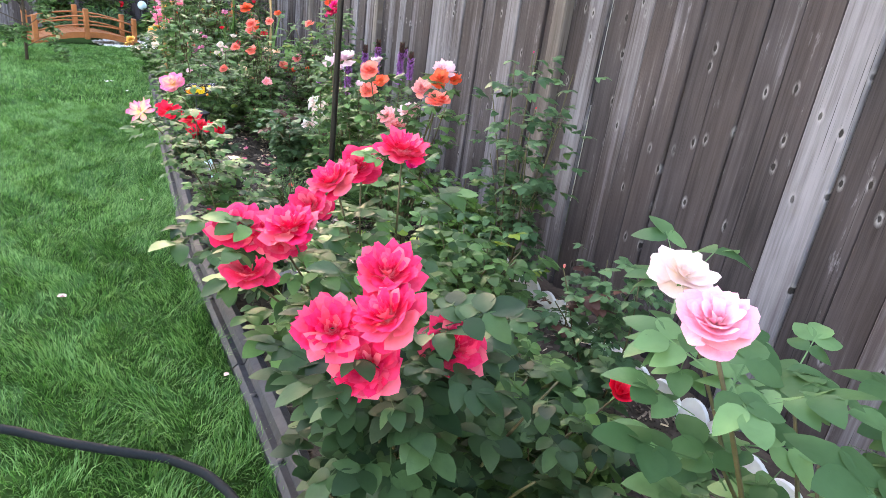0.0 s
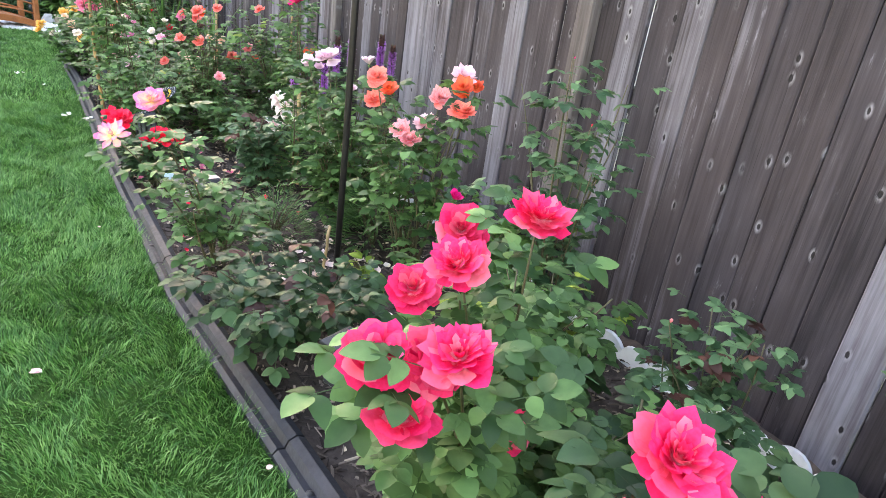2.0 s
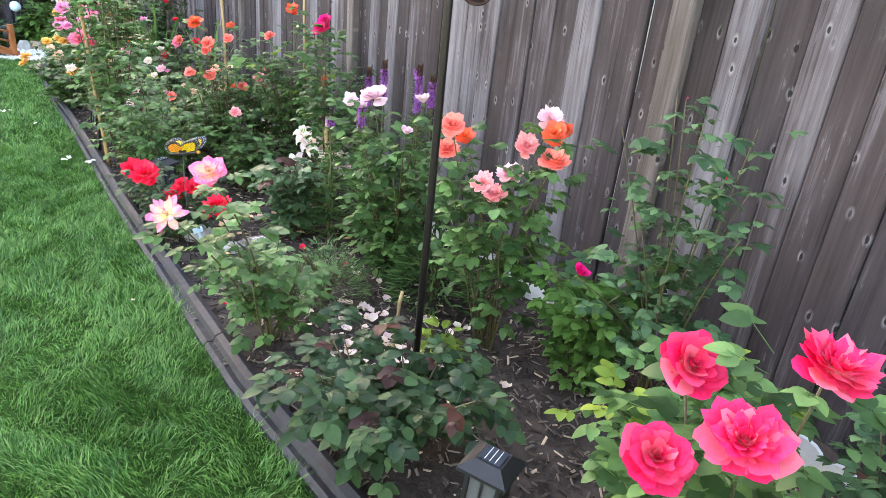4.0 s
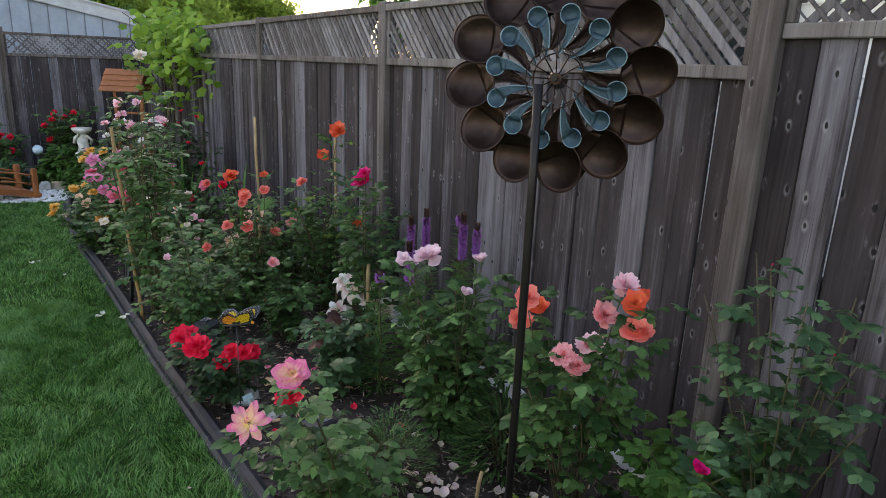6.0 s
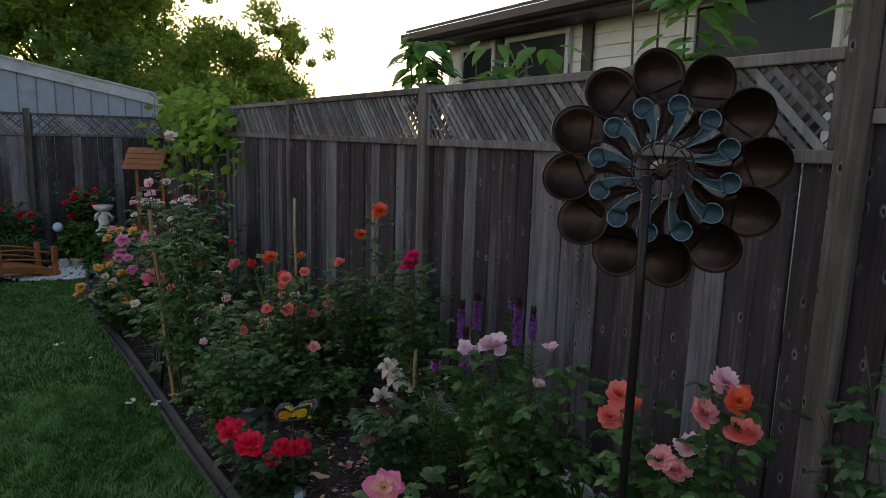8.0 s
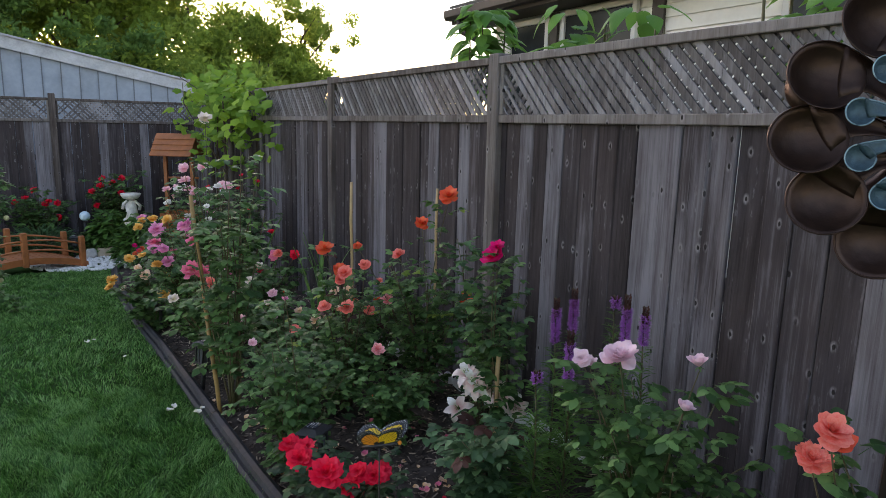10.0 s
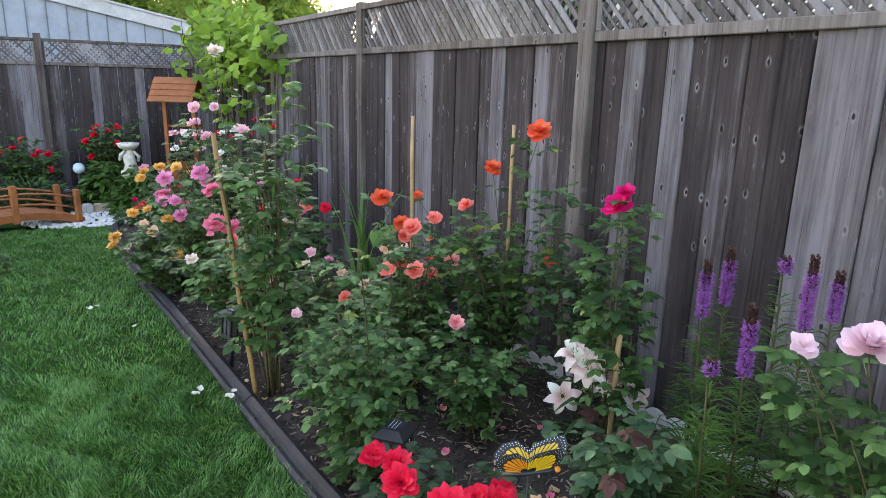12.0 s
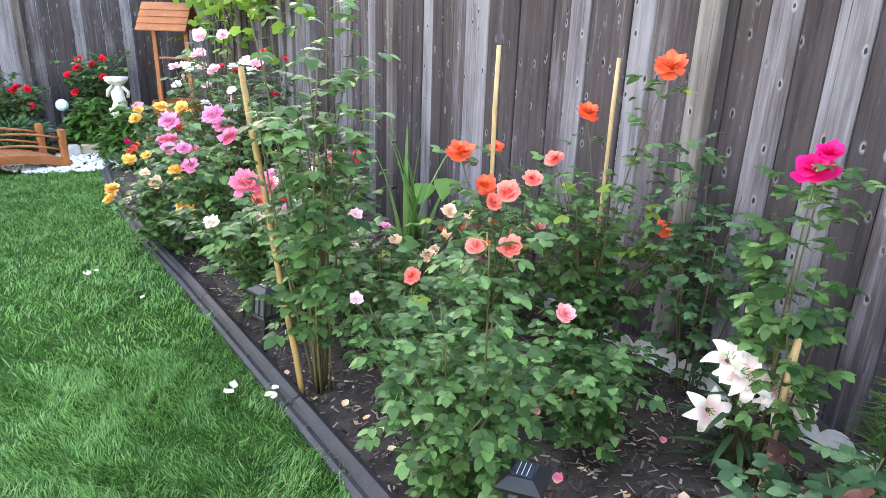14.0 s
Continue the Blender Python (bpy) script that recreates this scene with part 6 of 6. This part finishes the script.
def butterfly():
    x, y, z = 0.222, 3.50, 0.415
    root = empty("butterfly_stake", (x, y, ground(y)), "yellow, orange and black butterfly ornament on a wire stake", "garden ornament")
    H = z - ground(y)
    child("wire", tube("wire", [(0, 0, -0.05), (0, 0, H)], [0.002, 0.002], BLACK, 5), root)
    along = Vector((0.84, -0.53, 0.10)).normalized()
    lean = Vector((-0.53, -0.85, 0.0)).normalized()
    m0 = Matrix.Translation((0, 0, H)) @ Matrix((along, lean.cross(along) * -1, lean)).transposed().to_4x4()
    if (m0.to_3x3() @ Vector((0, 1, 0))).z < 0:
        m0 = m0 @ Matrix.Diagonal((1, -1, 1, 1))
    child("body", tube("body", [(-0.055, -0.004, 0), (-0.01, -0.003, 0), (0.04, 0.0, 0), (0.06, 0.002, 0)], [0.003, 0.006, 0.005, 0.004], BLACK, 8), root, m0)
    bm = bmesh.new()
    bmesh.ops.create_uvsphere(bm, u_segments=10, v_segments=7, radius=0.007)
    part("head", bm, ORANGE, root, "orange bead head", m0 @ Matrix.Translation((0.064, 0.003, 0)))
    fore = ((0.0, 0.0), (0.062, 0.012), (0.078, 0.040), (0.074, 0.062), (0.045, 0.058), (0.018, 0.050), (0.0, 0.036))
    hind = ((0.0, 0.0), (0.0, 0.036), (-0.022, 0.056), (-0.050, 0.052), (-0.070, 0.032), (-0.062, 0.008))
    for far in (0, 1):
        tilt = m0 @ Matrix.Translation((0.006 * far, 0.004 * far, -0.003 * far)) @ Matrix.Rotation(radians(-38 if far else 12), 4, "X") @ Matrix.Scale(1.12 if far else 1.0, 4)
        for name, outline, paint in (("fore_wing", fore, YELLOW), ("hind_wing", hind, YELLOW if far else ORANGE)):
            n = len(outline)
            verts = [(u, v, -0.001) for u, v in outline] + [(u, v, 0.001) for u, v in outline]
            faces = [tuple(range(n - 1, -1, -1)), tuple(range(n, 2 * n))] + [(k, (k + 1) % n, n + (k + 1) % n, n + k) for k in range(n)]
            wing = child(name, mesh_of(name, verts, faces, BLACK), root, tilt)
            for k in range(1, n - 1):
                a, b = Vector(outline[k]), Vector(outline[k + 1])
                for c0, c1 in ((0.06, 0.47), (0.53, 0.94)):
                    p, q = a.lerp(b, c0 + 0.02), a.lerp(b, c1 - 0.02)
                    cell = [p * 0.24, q * 0.24, q * 0.76, (p + q) * 0.395, p * 0.76]
                    child("wing_cell", mesh_of("wing_cell", [(c.x, c.y, 0.0022) for c in cell], [tuple(range(5))], paint), wing)
                for t in (0.12, 0.38, 0.62, 0.88):
                    for r, d in ((0.87, 0.0009), (0.94, 0.0014)):
                        c = a.lerp(b, t) * r
                        child("wing_spot", mesh_of("wing_spot", [(c.x + d * e, c.y + d * g, 0.0022) for e, g in ((-1, 0), (0, -1), (1, 0), (0, 1))], [(0, 1, 2, 3)], WHITE_PLASTIC), wing)


butterfly()
tag = new("plant_tag", bpy.data.meshes.new("plant_tag"))
bm = boxed((-0.025, -0.001, 0.06), (0.025, 0.001, 0.085))
box(bm, (-0.006, -0.001, -0.03), (0.006, 0.001, 0.06))
bm.to_mesh(tag.data), bm.free()
tag.data.materials.append(simple("tag_blue", (0.45, 0.62, 0.66), 0.4, 0, 0.1, 10, 0.0))
tag.matrix_basis = pose(0.3, 3.6, ground(3.6) + 0.05, -25, 0, 25)
tagged(tag, "small pale blue plastic plant tag", "plant tag")


# ---- young fruit tree at the left of the lawn ----
def young_tree():
    rng = random.Random(141)
    x, y = -1.34, 8.7
    z0 = ground(y)
    root = empty("standard_rose", (x, y, z0), "slender young tree with pale fruit standing on the lawn", "small tree")
    child("trunk", tube("trunk", [(0, 0, 0), (0.02, 0.01, 0.6), (0.0, 0.0, 1.2), (0.03, 0, 1.7)], [0.018, 0.015, 0.011, 0.005], BARK, 7), root)
    pile = []
    for k in range(20):
        a = k * 2.4
        z = 0.15 + 1.3 * k / 20
        r = rng.uniform(0.3, 0.52)
        pts = [(0, 0, z), (r * 0.6 * math.cos(a), r * 0.6 * math.sin(a), z + 0.15), (r * math.cos(a), r * math.sin(a), z + rng.uniform(-0.15, 0.15))]
        child("branch", tube("branch", pts, [0.006, 0.004, 0.002], BARK, 5), root)
        for q in range(34):
            s = rng.uniform(0.0, 1.0)
            p = Vector(pts[1]).lerp(Vector(pts[2]), s)
            b = rng.uniform(0, 6.28)
            m = aim(p, (math.cos(b), math.sin(b), rng.uniform(-0.4, 0.4)), size=rng.uniform(0.8, 1.2))
            if q < 12:
                child("leaf", rng.choice(LEAF_MESH["green", False]), root, m)
            else:
                v, f = LEAF_SHAPES[False][q % 9]
                pile.append((np.asarray(v) @ np.array(m.to_3x3()).T + np.array(m.translation), f))
        if k % 2:
            bm = bmesh.new()
            bmesh.ops.create_uvsphere(bm, u_segments=10, v_segments=7, radius=0.024)
            part("fruit", bm, FRUIT, root, m=Matrix.Translation((pts[2][0], pts[2][1], pts[2][2] - 0.02)), smooth=True)
    tagged(child("foliage", mesh_of("foliage", *merge(pile), LEAF["green"][1], smooth=True), root), kind="stuff")


FRUIT = simple("pale_fruit", (0.45, 0.42, 0.22), 0.5, 0, 0.3, 20, 0.0)
young_tree()
child_pole = tagged(new("utility_pole", tube("utility_pole", [(0, 0, -0.7), (0, 0, 5.2)], [0.06, 0.05], BARK, 8)), "thin dark pole beyond the gardens", "pole")
child_pole.location = (8.6, 28.0, 0)


# ---- fences: posts, rails, lattice, boards ----
POSTS_Y = (-5.2, -2.7, -0.22, 2.29, 4.85, 7.32, 9.76, 12.2, 13.62)
BACK_X = (1.62, -0.47, -2.95, -5.4, -7.85)


def board_mesh(seed):
    rng = random.Random(seed)
    w, t, h, b = 0.118, 0.018, 1.6, 0.0045
    prof = ((0, 0), (w, 0), (w, t - b), (w - b, t), (b, t), (0, t - b))
    zs = (0, 0.4, 0.8, 1.2, 1.6)
    verts, faces = [], []
    for z in zs:
        bow = 0.003 * math.sin(z * 2 + seed) + rng.uniform(-0.001, 0.001)
        side = 0.0015 * math.sin(z * 3 + seed * 2)
        verts += [(-d - bow, y - w / 2 + side, z) for y, d in prof]
    n = len(prof)
    for j in range(len(zs) - 1):
        for k in range(n):
            q = (k + 1) % n
            faces.append((j * n + k, j * n + q, (j + 1) * n + q, (j + 1) * n + k))
    faces += [tuple(range(n - 1, -1, -1)), tuple(range((len(zs) - 1) * n, len(zs) * n))]
    return mesh_of("board", verts, faces, FENCE)


BOARDS = [board_mesh(k) for k in range(4)]


def slat_mesh(sign, h):
    """A lattice slat that leans 45 degrees, cut level at top and bottom."""
    w, t = 0.029, 0.008
    k = w * 0.7071
    pts = [(-k, 0), (k, 0), (k + sign * h, h), (-k + sign * h, h)]
    verts = [(-t, y, z) for y, z in pts] + [(0, y, z) for y, z in pts]
    faces = [(0, 1, 2, 3), (7, 6, 5, 4), (0, 4, 5, 1), (1, 5, 6, 2), (2, 6, 7, 3), (3, 7, 4, 0)]
    return mesh_of("lattice_slat", verts, faces, LATTICE)


LAT_H = 0.272
SLATS = {s: slat_mesh(s, LAT_H) for s in (-1, 1)}


def post_mesh(w, h):
    bm = boxed((-w / 2, -w / 2, 0), (w / 2, w / 2, h), 0.006)
    me = bpy.data.meshes.new("post")
    bm.to_mesh(me), bm.free()
    me.materials.append(POST)
    return me


POST_MESH = post_mesh(0.092, 2.5)


def beam_mesh(name, lo, hi):
    bm = boxed(lo, hi, 0.004)
    me = bpy.data.meshes.new(name)
    bm.to_mesh(me), bm.free()
    me.materials.append(POST)
    return me


def bay(root, y0, y1, lift, rng, floor_z, back=False, lattice=True):
    """One panel between two posts, in the frame of the fence: boards face -x at x = 0, the panel runs along y."""
    lo, hi = y0 + 0.046, y1 - 0.046
    rail = 1.425 + lift
    y = lo
    while y < hi - 0.02:
        w = min(rng.uniform(0.108, 0.134), hi - y)
        if hi - (y + w) < 0.04:
            w = hi - y
        z0 = floor_z(y) - 0.03
        child("board", rng.choice(BOARDS), root, Matrix.Translation((-rng.choice((0.0, 0.004, 0.011)), y + w / 2, z0)) @ Matrix.Rotation(rng.uniform(-0.003, 0.003), 4, "X") @ Matrix.Diagonal((1, (w - rng.choice((0.001, 0.0015, 0.0025))) / 0.118, (rail - z0 + 0.004) / 1.6, 1)))
        y += w
    L = hi - lo
    child("rail", beam_mesh("rail", (-0.045, lo, rail), (-0.005, hi, rail + 0.045)), root)
    child("cap", beam_mesh("cap", (-0.055, lo, rail + 0.045 + LAT_H), (0.05, hi, rail + 0.085 + LAT_H)), root)
    for yy in (lo, hi - 0.03):
        child("lattice_frame", beam_mesh("lattice_frame", (-0.042, yy, rail + 0.045), (-0.012, yy + 0.03, rail + 0.045 + LAT_H)), root)
    z = rail + 0.045
    pitch = 0.066 if back else 0.058
    for s, dx in ((1, -0.028), (-1, -0.018)) if lattice else ():
        y = lo + 0.03 + (LAT_H if s < 0 else 0) + 0.02
        stop = hi - 0.03 - (0 if s < 0 else LAT_H) - 0.02
        while y < stop:
            child("lattice_slat", SLATS[s], root, Matrix.Translation((dx, y, z)))
            y += pitch
        # short slats that fill the corners
        for k in range(1, int(LAT_H / pitch) + 1):
            f = 1 - k * pitch / LAT_H
            if f > 0.12:
                ya = (lo + 0.03 + f * LAT_H) if s < 0 else lo + 0.03
                child("lattice_slat", SLATS[s], root, Matrix.Translation((dx, ya, z if s < 0 else z + (1 - f) * LAT_H)) @ Matrix.Diagonal((1, f, f, 1)))
                yb = hi - 0.03 if s < 0 else hi - 0.03 - f * LAT_H
                child("lattice_slat", SLATS[s], root, Matrix.Translation((dx, yb, z + (1 - f) * LAT_H if s < 0 else z)) @ Matrix.Diagonal((1, f, f, 1)))
    # plain rails on the far side hold the boards
    for zz in (0.15, 0.75):
        child("back_rail", beam_mesh("back_rail", (0.004, lo, zz), (0.044, hi, zz + 0.09)), root)


def fences():
    rng = random.Random(21)
    side = empty("garden_fence", (1.608, 0, 0), "tall weathered grey-brown wooden fence with lattice top", "fence", "garden fences", "structure")
    for k, (a, b) in enumerate(zip(POSTS_Y, POSTS_Y[1:])):
        bay(side, a, b, 0.125 if b <= 2.4 else 0.0, rng, ground, lattice=a > -1)
    for k, y in enumerate(POSTS_Y):
        top = 1.80 if y > 2.4 else 2.05
        child("post", POST_MESH, side, pose(-0.012, y, top - 2.5))
    rear = empty("garden_fence", Matrix.Translation((0, 13.6, 0)) @ Matrix.Rotation(radians(90), 4, "Z"), "weathered wooden back fence with lattice top", "fence", "garden fences", "structure")
    xs = sorted(-x for x in BACK_X)
    for a, b in zip(xs, xs[1:]):
        bay(rear, a, b, -0.09, rng, lambda y: -0.6, True, a < 2.5)
    for y in xs:
        child("post", POST_MESH, rear, pose(-0.02, y, 1.76 - 2.5))


fences()
